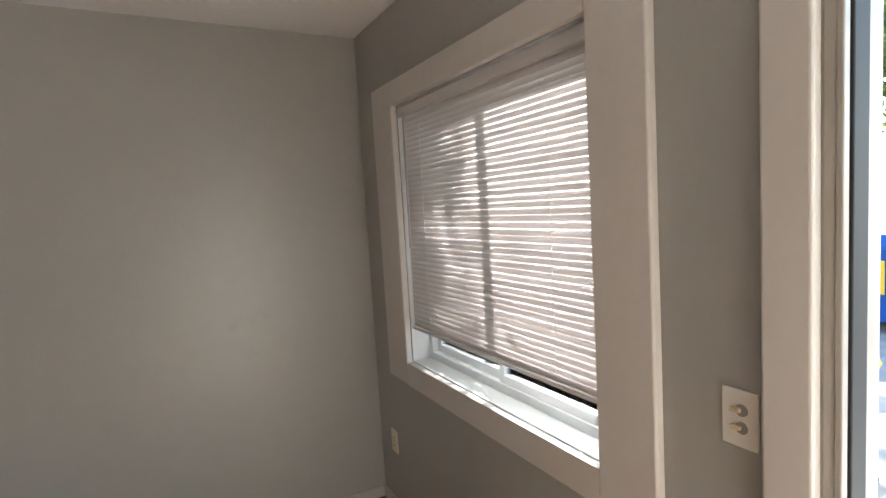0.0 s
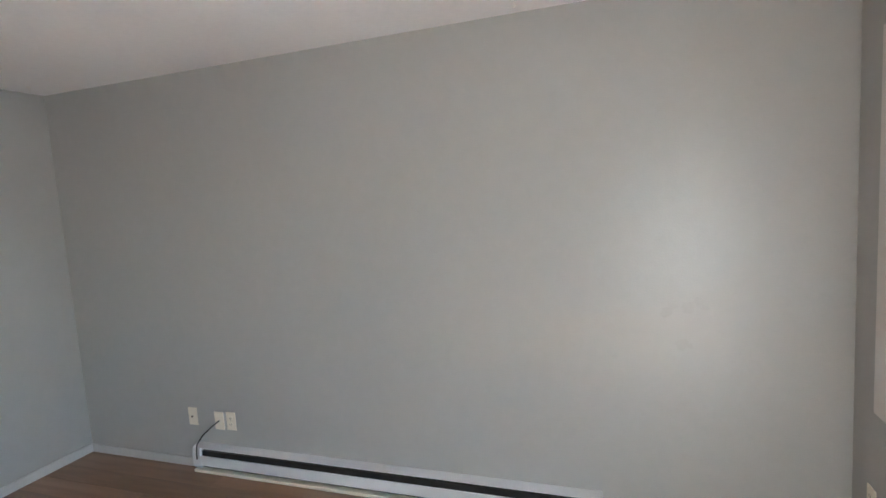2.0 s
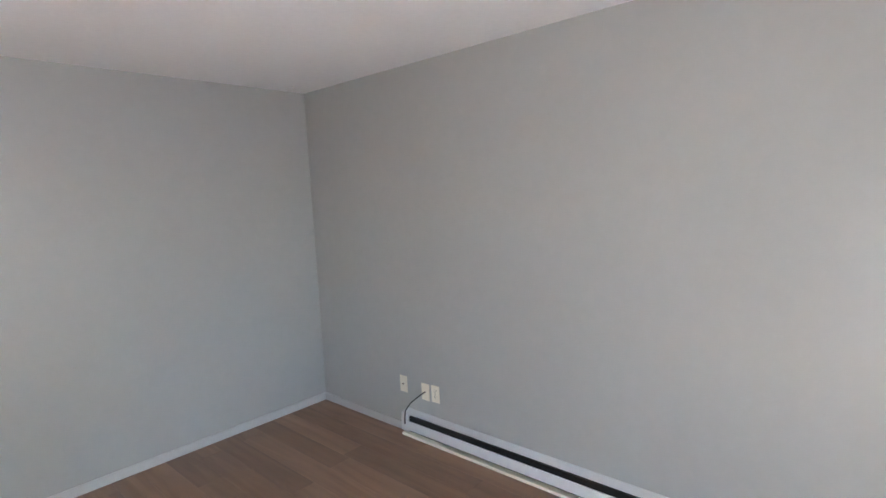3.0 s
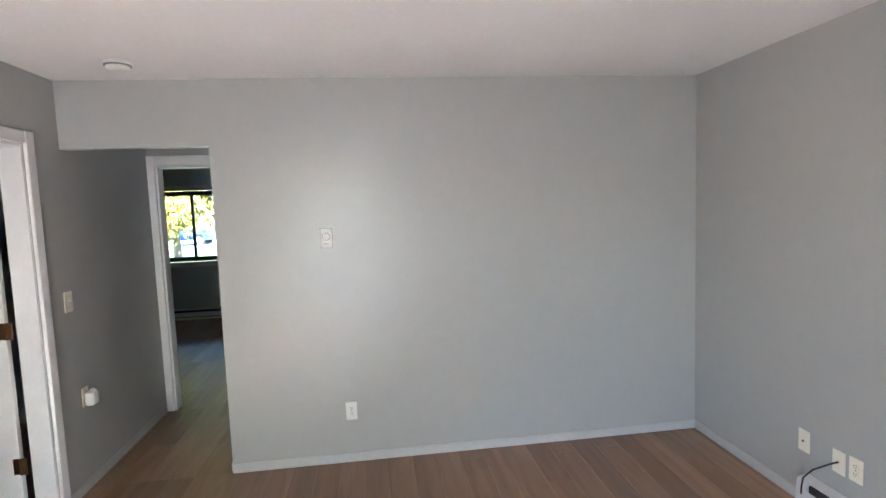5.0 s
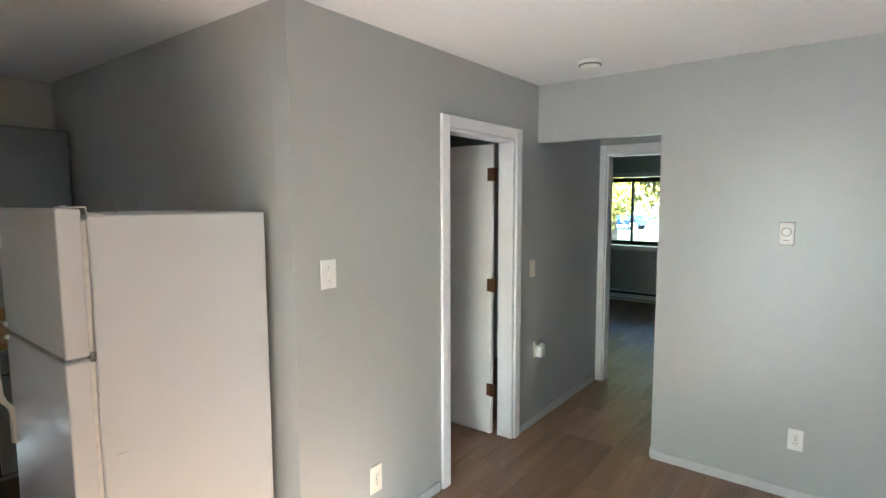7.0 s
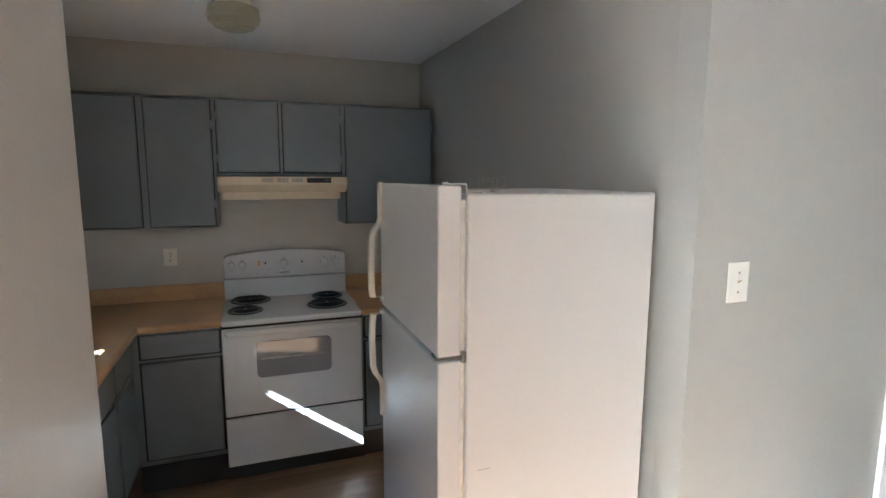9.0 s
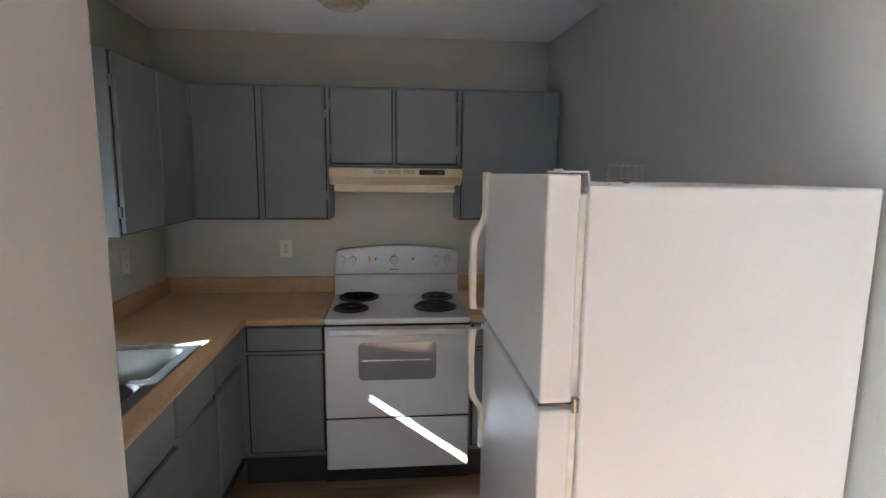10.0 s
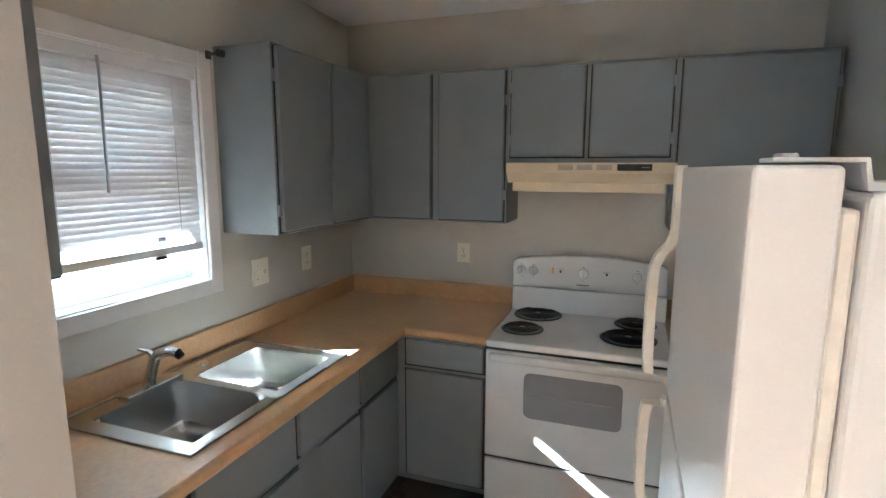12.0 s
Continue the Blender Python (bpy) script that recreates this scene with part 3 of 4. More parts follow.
# ---- upper cabinets ----
ZT, ZU = 2.075, 1.366
BD = -2.006     # face of the back run
uA = thing("upper_cabinet", (-0.49, -2.14, ZU), "blue-grey painted corner wall cabinet with two flat doors", "cabinet", "kitchen wall cabinets")
part("body", box((-0.0005, YB + 0.0005, ZU), (-0.977, BD, ZT), 0.002), CABP, uA)
for a, b in ((-0.288, -0.602), (-0.645, -0.962)):
    d = part("door", box((a, BD - 0.0003 + 0.001, ZU + 0.014), (b, BD + 0.019, ZT - 0.016), 0.004), CABP, uA)
    hinge_on(d, ((b - 0.008) if b < -0.9 else a + 0.004, BD + 0.010, 1.93), "y")
    hinge_on(d, ((b - 0.008) if b < -0.9 else a + 0.004, BD + 0.010, 1.50), "y")
uB = thing("upper_cabinet", (-1.33, -2.14, 1.65), "short blue-grey wall cabinet over the range hood with two doors", "cabinet", "kitchen wall cabinets")
part("body", box((-0.978, YB + 0.0005, 1.65), (-1.681, BD, ZT), 0.002), CABP, uB)
for a, b, hx in ((-0.993, -1.314, -0.989), (-1.342, -1.664, -1.669)):
    d = part("door", box((a, BD + 0.001, 1.676), (b, BD + 0.019, ZT - 0.014), 0.004), CABP, uB)
    hinge_on(d, (hx, BD + 0.008, 1.98), "y")
    hinge_on(d, (hx, BD + 0.008, 1.75), "y")
uC = thing("upper_cabinet", (-1.96, -2.14, ZU), "blue-grey wall cabinet with one wide door beside the wall", "cabinet", "kitchen wall cabinets")
part("body", box((-1.682, YB + 0.0005, ZU), (-2.240, BD, ZT), 0.002), CABP, uC)
d = part("door", box((-1.698, BD + 0.001, ZU + 0.014), (-2.226, BD + 0.019, ZT - 0.014), 0.004), CABP, uC)
hinge_on(d, (-2.233, BD + 0.008, 1.95), "y")
uD = thing("upper_cabinet", (-0.13, -1.62, ZU), "blue-grey wall cabinet beside the kitchen window with two doors", "cabinet", "kitchen wall cabinets")
part("body", box((-0.0005, -1.256, ZU), (-0.262, BD + 0.0005, ZT), 0.002), CABP, uD)
for a, b in ((-1.272, -1.624), (-1.645, BD + 0.03)):
    d = part("door", box((-0.2627, a, ZU + 0.012), (-0.281, b, ZT - 0.012), 0.004), CABP, uD)
    if a > -1.3:
        hinge_on(d, (-0.268, a + 0.005, 1.96), "x")
        hinge_on(d, (-0.268, a + 0.005, 1.46), "x")
uE = thing("upper_cabinet", (-0.13, -0.25, ZU), "blue-grey wall cabinet between partition and kitchen window", "cabinet", "kitchen wall cabinets")
part("body", box((-0.0005, -0.0458, ZU), (-0.262, -0.44, ZT), 0.002), CABP, uE)
part("door", box((-0.2627, -0.065, ZU + 0.004), (-0.281, -0.436, ZT - 0.012), 0.004), CABP, uE)
br = thing("curtain_bracket", (-0.03, -1.24, 2.03), "small black curtain rod bracket on the window casing", "bracket")
part("base", box((-0.0155, -1.228, 2.02), (-0.02, -1.20, 2.05), 0.002), BLACK, br)
part("arm", tube([(-0.018, -1.214, 2.036), (-0.05, -1.214, 2.038), (-0.058, -1.222, 2.042)], 0.006), BLACK, br)
part("cup", disc((-0.058, -1.232, 2.042), 0.014, 0.03, "y", n=14, bevel=0.003), BLACK, br)

# ---- base cabinets ----
ZB = 0.185


def base_unit(axis, face, back, a, b, front, label):
    """front: (kind, from, to, z0, z1, ajar degrees) of each door or drawer front, along the unit's axis."""
    mid = (a + b) / 2
    at = (face, mid, 0) if axis == "y" else (mid, face, 0)
    u = thing("base_cabinet", at, label, "cabinet", "kitchen base cabinets")
    def bx(f0, f1, p, q, z0, z1, bev=0.002):
        return box((f0, p, z0), (f1, q, z1), bev) if axis == "y" else box((p, f0, z0), (q, f1, z1), bev)
    s = -1 if axis == "y" else 1
    part("face_frame", bx(face, face - s * 0.02, a, b, ZB, 0.872), CABP, u)
    for e0, e1 in ((a, a + (0.016 if b > a else -0.016)), (b, b - (0.016 if b > a else -0.016))):
        part("side_panel", bx(face - s * 0.0205, back, e0, e1, ZB, 0.872), CABP, u)
    part("bottom_panel", bx(face - s * 0.0205, back, a + (0.017 if b > a else -0.017), b - (0.017 if b > a else -0.017), ZB, ZB + 0.016), CABP, u)
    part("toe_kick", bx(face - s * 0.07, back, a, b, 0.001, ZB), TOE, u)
    for kind, p, q, z0, z1, ajar in front:
        bm = bx(face + s * 0.0008, face + s * 0.0185, p, q, z0, z1, 0.004)
        if ajar:
            pivot = Vector((face + s * 0.004, q, 0)) if axis == "y" else Vector((p, face + s * 0.004, 0))
            bmesh.ops.rotate(bm, verts=bm.verts[:], cent=pivot, matrix=Matrix.Rotation(radians(ajar), 3, "Z"))
        part(kind, bm, CABP, u)
    return u


FX, FY = -0.557, -1.673
base_unit("y", FX, -0.0005, -0.0458, -0.47, [("drawer_front", -0.08, -0.455, 0.705, 0.862, 0), ("door", -0.08, -0.455, 0.215, 0.68, 0)], "blue-grey base cabinet with drawer over door")
base_unit("y", FX, -0.0005, -0.4705, -1.312, [("false_front", -0.49, -0.889, 0.705, 0.862, 0), ("false_front", -0.915, -1.300, 0.705, 0.862, 0), ("door", -0.49, -0.905, 0.215, 0.675, 0), ("door", -0.935, -1.300, 0.215, 0.675, -4)], "blue-grey sink base cabinet with one door ajar")
base_unit("y", FX, -0.0005, -1.3125, YB + 0.0005, [("drawer_front", -1.328, -1.655, 0.705, 0.862, 0), ("door", -1.328, -1.655, 0.215, 0.68, 0)], "blue-grey corner base cabinet with drawer over door")
base_unit("x", FY, YB + 0.0005, -0.5575, -0.977, [("drawer_front", -0.612, -0.968, 0.755, 0.868, 0), ("door", -0.612, -0.968, 0.222, 0.728, 0)], "blue-grey base cabinet beside the range, drawer over door")
base_unit("x", FY, YB + 0.0005, -1.712, -2.262, [("drawer_front", -1.73, -2.25, 0.755, 0.868, 0), ("door", -1.73, -2.25, 0.222, 0.728, 0)], "blue-grey base cabinet behind the fridge")

def edge_shade(front):
    """A thin dark sheet behind a cabinet front that paints the shadow line round it."""
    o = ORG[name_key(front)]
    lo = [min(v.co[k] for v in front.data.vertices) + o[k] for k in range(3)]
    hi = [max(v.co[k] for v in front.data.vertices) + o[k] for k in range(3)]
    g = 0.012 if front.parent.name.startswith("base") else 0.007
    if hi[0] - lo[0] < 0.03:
        part("edge_shade", box((hi[0] + 0.0002, lo[1] - g, lo[2] - g), (hi[0] + 0.0005, hi[1] + g, hi[2] + 0.002)), CABIN, front.parent, "dark sheet that paints a shadow line round the front")
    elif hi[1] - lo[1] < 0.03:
        part("edge_shade", box((lo[0] - g, lo[1] - 0.0005, lo[2] - g), (hi[0] + g, lo[1] - 0.0002, hi[2] + 0.002)), CABIN, front.parent, "dark sheet that paints a shadow line round the front")


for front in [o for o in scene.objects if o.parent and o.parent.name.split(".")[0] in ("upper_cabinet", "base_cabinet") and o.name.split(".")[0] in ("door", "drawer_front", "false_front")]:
    edge_shade(front)

# ---- worktop, cut out for the sink ----
S0, S1, SX0, SX1 = -0.545, -1.265, -0.075, -0.510      # sink cut-out
bm = bmesh.new()
z0, z1 = 0.873, 0.911
for a, b in (((-0.001, -0.0458), (-0.586, S0)), ((-0.001, S0), (SX0, S1)), ((SX1, S0), (-0.586, S1)), ((-0.001, S1), (-0.586, YB + 0.001)), ((-0.586, -1.690), (-0.978, YB + 0.001))):
    box((*a, z0), (*b, z1), bm=bm)
bmesh.ops.remove_doubles(bm, verts=bm.verts[:], dist=0.0002)
top = solid("worktop", bm, LAMI, "tan mottled laminate worktop, L-shaped, with a rounded front edge", "worktop")
part("front_edge", tube([(-0.586, -0.052, 0.892), (-0.586, -1.690, 0.892)], 0.0190, n=12), LAMI, top, smooth=True)
part("front_edge", tube([(-0.587, -1.690, 0.892), (-0.977, -1.690, 0.892)], 0.0190, n=12), LAMI, top, smooth=True)
part("backsplash", box((-0.0008, -0.0458, 0.9112), (-0.021, YB + 0.0215, 1.006), 0.005), LAMI, top)
part("backsplash", box((-0.0008, YB + 0.0008, 0.9112), (-0.977, YB + 0.021, 1.006), 0.005), LAMI, top)
top2 = solid("worktop", box((-1.712, -1.690, z0), (-2.250, YB + 0.001, z1), 0.006), LAMI, "short tan laminate worktop between range and wall", "worktop")
part("backsplash", box((-1.712, YB + 0.0008, 0.9112), (-2.245, YB + 0.021, 1.006), 0.005), LAMI, top2)

# ---- sink and tap ----
sink = thing("kitchen_sink", (-0.29, -0.905, 0.911), "stainless steel double-bowl drop-in sink", "sink")
B1, B2 = (-0.125, -0.487, -0.575, -0.880), (-0.150, -0.487, -0.918, -1.240)
bm = bmesh.new()
zt0, zt1 = 0.9113, 0.9165
for a, b in (((-0.045, -0.522), (-0.125, -1.288)), ((-0.487, -0.522), (-0.532, -1.288)), ((-0.125, -0.522), (-0.487, -0.575)), ((-0.125, -0.880), (-0.487, -0.918)), ((-0.125, -1.240), (-0.487, -1.288)), ((-0.125, -0.918), (-0.150, -1.240))):
    box((*a, zt0), (*b, zt1), bm=bm)
bmesh.ops.remove_doubles(bm, verts=bm.verts[:], dist=0.0002)
part("deck", bm, STEEL, sink)
edge = [(-0.047, -0.524), (-0.530, -0.524), (-0.530, -1.286), (-0.047, -1.286), (-0.047, -0.524)]
part("rim", tube([(x, y, 0.9155) for x, y in edge], 0.0038, n=8), STEEL, sink)


def bowl(x0, x1, y0, y1, depth):
    own = bmesh.new()
    bmesh.ops.create_cube(own, size=1, matrix=Matrix.LocRotScale(((x0 + x1) / 2, (y0 + y1) / 2, zt1 - depth / 2), None, (abs(x0 - x1) + 0.003, abs(y0 - y1) + 0.003, depth)))
    up = [f for f in own.faces if f.normal.z > 0.9]
    bmesh.ops.delete(own, geom=up, context="FACES_ONLY")
    low = [v for v in own.verts if v.co.z < zt1 - depth / 2]
    for v in low:
        v.co.x += 0.012 if v.co.x < (x0 + x1) / 2 else -0.012
        v.co.y += 0.012 if v.co.y < (y0 + y1) / 2 else -0.012
    es = [e for e in own.edges if len(e.link_faces) == 2]
    bmesh.ops.bevel(own, geom=es, offset=0.045, segments=6, affect="EDGES", profile=0.5)
    return own


for bb in (B1, B2):
    w = part("bowl", bowl(*bb, 0.165), STEEL, sink, smooth=True)
    cx, cy = (bb[0] + bb[1]) / 2, (bb[2] + bb[3]) / 2
    dr = part("drain", lathe((cx, cy, zt1 - 0.163), [(0.052, 0.0), (0.052, 0.004), (0.040, 0.005), (0.036, 0.001), (0.001, 0.0)]), CHROME, w, smooth=True)
    part("strainer", lathe((cx, cy, zt1 - 0.160), [(0.030, 0.0), (0.028, 0.004), (0.008, 0.005), (0.006, 0.016), (0.001, 0.017)]), BLACK, dr, smooth=True)
part("hole_cover", lathe((-0.085, -1.02, zt1), [(0.022, 0.0), (0.020, 0.004), (0.001, 0.006)]), CHROME, sink, smooth=True)
tap = thing("kitchen_tap", (-0.085, -0.80, zt1), "chrome single-lever kitchen tap", "tap")
part("base_plate", prism([(-0.060, -0.70), (-0.110, -0.70), (-0.116, -0.72), (-0.116, -0.88), (-0.110, -0.91), (-0.060, -0.91), (-0.056, -0.88), (-0.056, -0.72)], "z", zt1, zt1 + 0.012, 0.004), CHROME, tap, smooth=True)
part("body", tube([(-0.086, -0.80, zt1 + 0.008), (-0.088, -0.80, zt1 + 0.03), (-0.102, -0.802, zt1 + 0.075), (-0.112, -0.804, zt1 + 0.105)], [0.024, 0.018, 0.0165, 0.018], n=18), CHROME, tap, smooth=True)
part("spout", tube([(-0.102, -0.802, zt1 + 0.095), (-0.128, -0.807, zt1 + 0.118), (-0.165, -0.814, zt1 + 0.128), (-0.192, -0.819, zt1 + 0.122)], [0.017, 0.0175, 0.0165, 0.0155], n=16), CHROME, tap, smooth=True)
part("spray_tip", tube([(-0.190, -0.819, zt1 + 0.124), (-0.204, -0.821, zt1 + 0.110)], [0.014, 0.0125], n=14), BLACK, tap, smooth=True)
part("lever", tube([(-0.110, -0.800, zt1 + 0.108), (-0.098, -0.790, zt1 + 0.128), (-0.080, -0.770, zt1 + 0.138)], [0.011, 0.008, 0.005], n=10), CHROME, tap, smooth=True)

# ---- range ----
R0, R1, RF = -0.982, -1.706, -1.660
rg = thing("electric_range", ((R0 + R1) / 2, -1.96, 0), "white free-standing electric range with four black coil burners", "range")
part("body", box((R0, RF - 0.03, 0.10), (R1, YB + 0.02, 0.875), 0.004), APPL, rg)
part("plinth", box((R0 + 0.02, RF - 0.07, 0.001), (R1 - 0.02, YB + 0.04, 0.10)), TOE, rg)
part("cooktop", box((R0, RF + 0.012, 0.882), (R1, YB + 0.085, 0.912), 0.008, seg=3), APPL, rg)
part("top_gap", box((R0 + 0.006, RF - 0.028, 0.866), (R1 - 0.006, RF - 0.012, 0.884)), DARK, rg)
dr = part("oven_door", box((R0 + 0.002, RF - 0.029, 0.388), (R1 - 0.002, RF, 0.866), 0.008, seg=3), APPL, rg)


def rounded(x0, x1, z0, z1, r, n=6):
    pts = []
    for cx, cz, a in ((x1 - r, z1 - r, 0), (x0 + r, z1 - r, 90), (x0 + r, z0 + r, 180), (x1 - r, z0 + r, 270)):
        for k in range(n + 1):
            t = radians(a + 90 * k / n)
            pts.append((cx + r * math.cos(t), cz + r * math.sin(t)))
    return pts


part("window_trim", prism(rounded(-1.536, -1.146, 0.588, 0.786, 0.028), "y", RF - 0.002, RF + 0.0016), GREYTXT, dr)
part("window", prism(rounded(-1.532, -1.150, 0.592, 0.782, 0.026), "y", RF - 0.002, RF + 0.0026), OVENGL, dr)
part("rack_line", box((-1.17, RF + 0.0027, 0.690), (-1.51, RF + 0.0032, 0.6925)), STEEL, dr)
part("handle", box((R0 - 0.016, RF + 0.001, 0.826), (R1 + 0.016, RF + 0.034, 0.862), 0.014, seg=4), APPL, dr)
part("drawer", box((R0 + 0.002, RF - 0.029, 0.105), (R1 - 0.002, RF - 0.002, 0.376), 0.008, seg=3), APPL, rg)
part("drawer_gap", box((R0 + 0.004, RF - 0.028, 0.374), (R1 - 0.004, RF - 0.012, 0.390)), DARK, rg)
part("riser", box((R0 + 0.004, YB + 0.09, 0.905), (R1 - 0.004, YB + 0.02, 1.03), 0.006), APPL, rg)
arch = [(R0, 1.035), (R0, 1.160), (R0 - 0.02, 1.175)] + [(R0 - 0.02 - (R0 - R1 - 0.04) * k / 12, 1.175 + 0.027 * math.sin(math.pi * k / 12)) for k in range(1, 12)] + [(R1 + 0.02, 1.175), (R1, 1.160), (R1, 1.035)]
bg = part("backguard", prism(arch, "y", YB + 0.02, YB + 0.098, 0.006), APPL, rg, smooth=True)
YG = YB + 0.098
for x in (-1.024, -1.085, -1.327, -1.572, -1.640):
    big = 0.026 if x == -1.327 else 0.022
    k = part("knob", lathe((x, YG, 1.120), [(big, 0.0), (big, 0.006), (big * 0.86, 0.014), (big * 0.8, 0.018), (0.001, 0.019)], "y"), APPL, bg, smooth=True)
    part("knob_grip", box((x - 0.004, YG + 0.012, 1.120 - big * 0.9), (x + 0.004, YG + 0.030, 1.120 + big * 0.9), 0.003), APPL, k)
    part("dial_mark", box((x - 0.006, YG + 0.0003, 1.120 + big + 0.004), (x + 0.006, YG + 0.0009, 1.120 + big + 0.007)), GREYTXT, bg)
    part("dial_mark", box((x - 0.007, YG + 0.0003, 1.120 - big - 0.012), (x + 0.007, YG + 0.0009, 1.120 - big - 0.010)), GREYTXT, bg)
for x in (-1.218, -1.436):
    part("indicator", disc((x, YG + 0.001, 1.122), 0.006, 0.003, "y", n=12), DARK, bg)
    part("dial_mark", box((x - 0.016, YG + 0.0003, 1.133), (x + 0.016, YG + 0.0009, 1.1345)), GREYTXT, bg)
part("warning_label", box((-1.175, YG + 0.0003, 1.110), (-1.187, YG + 0.0009, 1.140)), YELLOW, bg, "small yellowed label")
part("maker_mark", box((-1.298, YG + 0.0003, 1.058), (-1.356, YG + 0.0009, 1.064)), GREYTXT, bg)
for bx, by, r in ((-1.125, -2.105, 0.100), (-1.098, -1.850, 0.078), (-1.575, -2.090, 0.078), (-1.545, -1.865, 0.100)):
    p = part("drip_pan", lathe((bx, by, 0.9122), [(r + 0.016, 0.0), (r + 0.016, 0.004), (r + 0.010, 0.006), (r + 0.002, 0.002), (0.02, -0.0002), (0.001, -0.0002)], n=32), PAN, rg, smooth=True)
    pts = []
    turns = 5 if r > 0.09 else 4
    for k in range(turns * 26 + 1):
        a = k * math.tau / 26
        rr = 0.022 + (r - 0.024) * k / (turns * 26)
        pts.append((bx + rr * math.cos(a), by + rr * math.sin(a), 0.9215))
    part("coil", tube(pts, 0.0052, n=6), COIL, p, smooth=True)
    part("hub", disc((bx, by, 0.9205), 0.014, 0.008, n=14, bevel=0.002), STEEL, p)

# ---- hood ----
hd = thing("range_hood", ((R0 + R1) / 2, -2.1, 1.515), "almond enamelled range hood with vent grilles", "range hood")
HX0, HX1, HY = -0.983, -1.694, -1.955
part("shell", prism([(YB + 0.001, 1.6495), (HY, 1.6495), (HY, 1.604), (HY - 0.045, 1.560), (YB + 0.001, 1.560)], "x", HX0, HX1, 0.004), ALMOND, hd)
part("lip", box((HX0 - 0.022, HY - 0.045, 1.5605), (HX1 + 0.035, HY - 0.070, 1.520), 0.004), ALMOND, hd)
part("side_lip", box((HX0 - 0.022, HY - 0.0705, 1.5605), (HX0 - 0.034, YB + 0.002, 1.520), 0.003), ALMOND, hd)
part("side_lip", box((HX1 + 0.035, HY - 0.0705, 1.5605), (HX1 + 0.047, YB + 0.002, 1.520), 0.003), ALMOND, hd)
for a in (-1.212, -1.293, -1.374):
    g = part("vent_grille", box((a, HY + 0.0005, 1.616), (a - 0.070, HY + 0.0016, 1.642), 0.0005), ALMOND, hd)
    for k in range(5):
        part("vent_slot", box((a - 0.003, HY + 0.0017, 1.6185 + k * 0.0048), (a - 0.067, HY + 0.0022, 1.6208 + k * 0.0048)), GREYTXT, g)
sp = part("switch_panel", box((-1.462, HY + 0.0005, 1.615), (-1.600, HY + 0.003, 1.643), 0.001), DARK, hd)
for x in (-1.49, -1.525):
    part("rocker", box((x - 0.010, HY + 0.003, 1.624), (x + 0.010, HY + 0.007, 1.634), 0.002), BLACK, sp)
part("maker_mark", box((-1.560, HY + 0.0031, 1.627), (-1.590, HY + 0.0036, 1.631)), STEEL, sp)

# ---- fridge ----
fg = thing("refrigerator", (-2.0, -0.445, 0), "white top-freezer refrigerator with cream plastic handles", "refrigerator")
FY0, FY1, FD = -0.115, -0.772, -1.614
part("cabinet", box((-1.698, FY0, 0.02), (-2.322, FY1, 1.604), 0.008, seg=3), FRIDGE, fg)
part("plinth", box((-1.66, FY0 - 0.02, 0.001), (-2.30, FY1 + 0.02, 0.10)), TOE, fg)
part("gasket", box((-1.681, FY0 - 0.010, 1.170), (-1.6975, FY1 + 0.010, 1.590), 0.004), GASKET, fg)
part("gasket", box((-1.681, FY0 - 0.010, 0.11), (-1.6975, FY1 + 0.010, 1.141), 0.004), GASKET, fg)
dA = part("freezer_door", box((FD, FY0, 1.162), (-1.681, FY1, 1.626), 0.006, seg=3), FRIDGE, fg)
dB = part("fridge_door", box((FD, FY0, 0.10), (-1.681, FY1, 1.147), 0.006, seg=3), FRIDGE, fg)


def bow(zs, y=-0.752):
    """A pull: flat foot on the door, then a bar standing off it."""
    bm = bmesh.new()
    pts = []
    for z, off, half in zs:
        pts.append((z, off, half))
    prev = None
    for z, off, half in pts:
        ring = [bm.verts.new((FD + off + dx, y + dy, z)) for dx, dy in ((-0.012, -half), (0.006, -half), (0.010, -half * 0.5), (0.010, half * 0.5), (0.006, half), (-0.012, half))]
        if prev:
            for k in range(6):
                bm.faces.new((prev[k], prev[(k + 1) % 6], ring[(k + 1) % 6], ring[k]))
        else:
            bm.faces.new(ring)
        prev = ring
    bm.faces.new(prev[::-1])
    return bm


part("handle", bow([(1.630, 0.004, 0.014), (1.50, 0.004, 0.014), (1.475, 0.012, 0.013), (1.45, 0.032, 0.012), (1.42, 0.042, 0.011), (1.33, 0.044, 0.011), (1.225, 0.043, 0.011), (1.197, 0.040, 0.013), (1.194, 0.0, 0.013), (1.178, 0.0, 0.013)]), FPLAST, dA, "cream plastic handle", True)
part("handle", bow([(1.143, 0.0, 0.013), (1.130, 0.0, 0.013), (1.129, 0.038, 0.013), (1.10, 0.043, 0.011), (1.02, 0.045, 0.011), (0.92, 0.042, 0.011), (0.89, 0.032, 0.012), (0.86, 0.010, 0.013), (0.84, 0.004, 0.014), (0.72, 0.004, 0.014)]), FPLAST, dB, "cream plastic handle", True)
hc = part("top_hinge", prism([(-1.632, 1.6285), (-1.632, 1.6325), (-1.702, 1.6325), (-1.706, 1.613), (-1.75, 1.609), (-1.75, 1.6045), (-1.703, 1.6045), (-1.699, 1.6285)], "y", -0.135, -0.185, 0.001), FRIDGE, fg)
part("screw", lathe((-1.79, -0.16, 1.6085), [(0.006, 0.0), (0.005, 0.003), (0.001, 0.004)], n=10), STEEL, hc)
part("pivot", disc((-1.648, -0.16, 1.6335), 0.010, 0.006, n=12, bevel=0.001), FRIDGE, hc)
part("mid_hinge", box((-1.615, -0.128, 1.1495), (-1.72, -0.175, 1.1605), 0.002), STEEL, fg, "worn steel centre hinge")
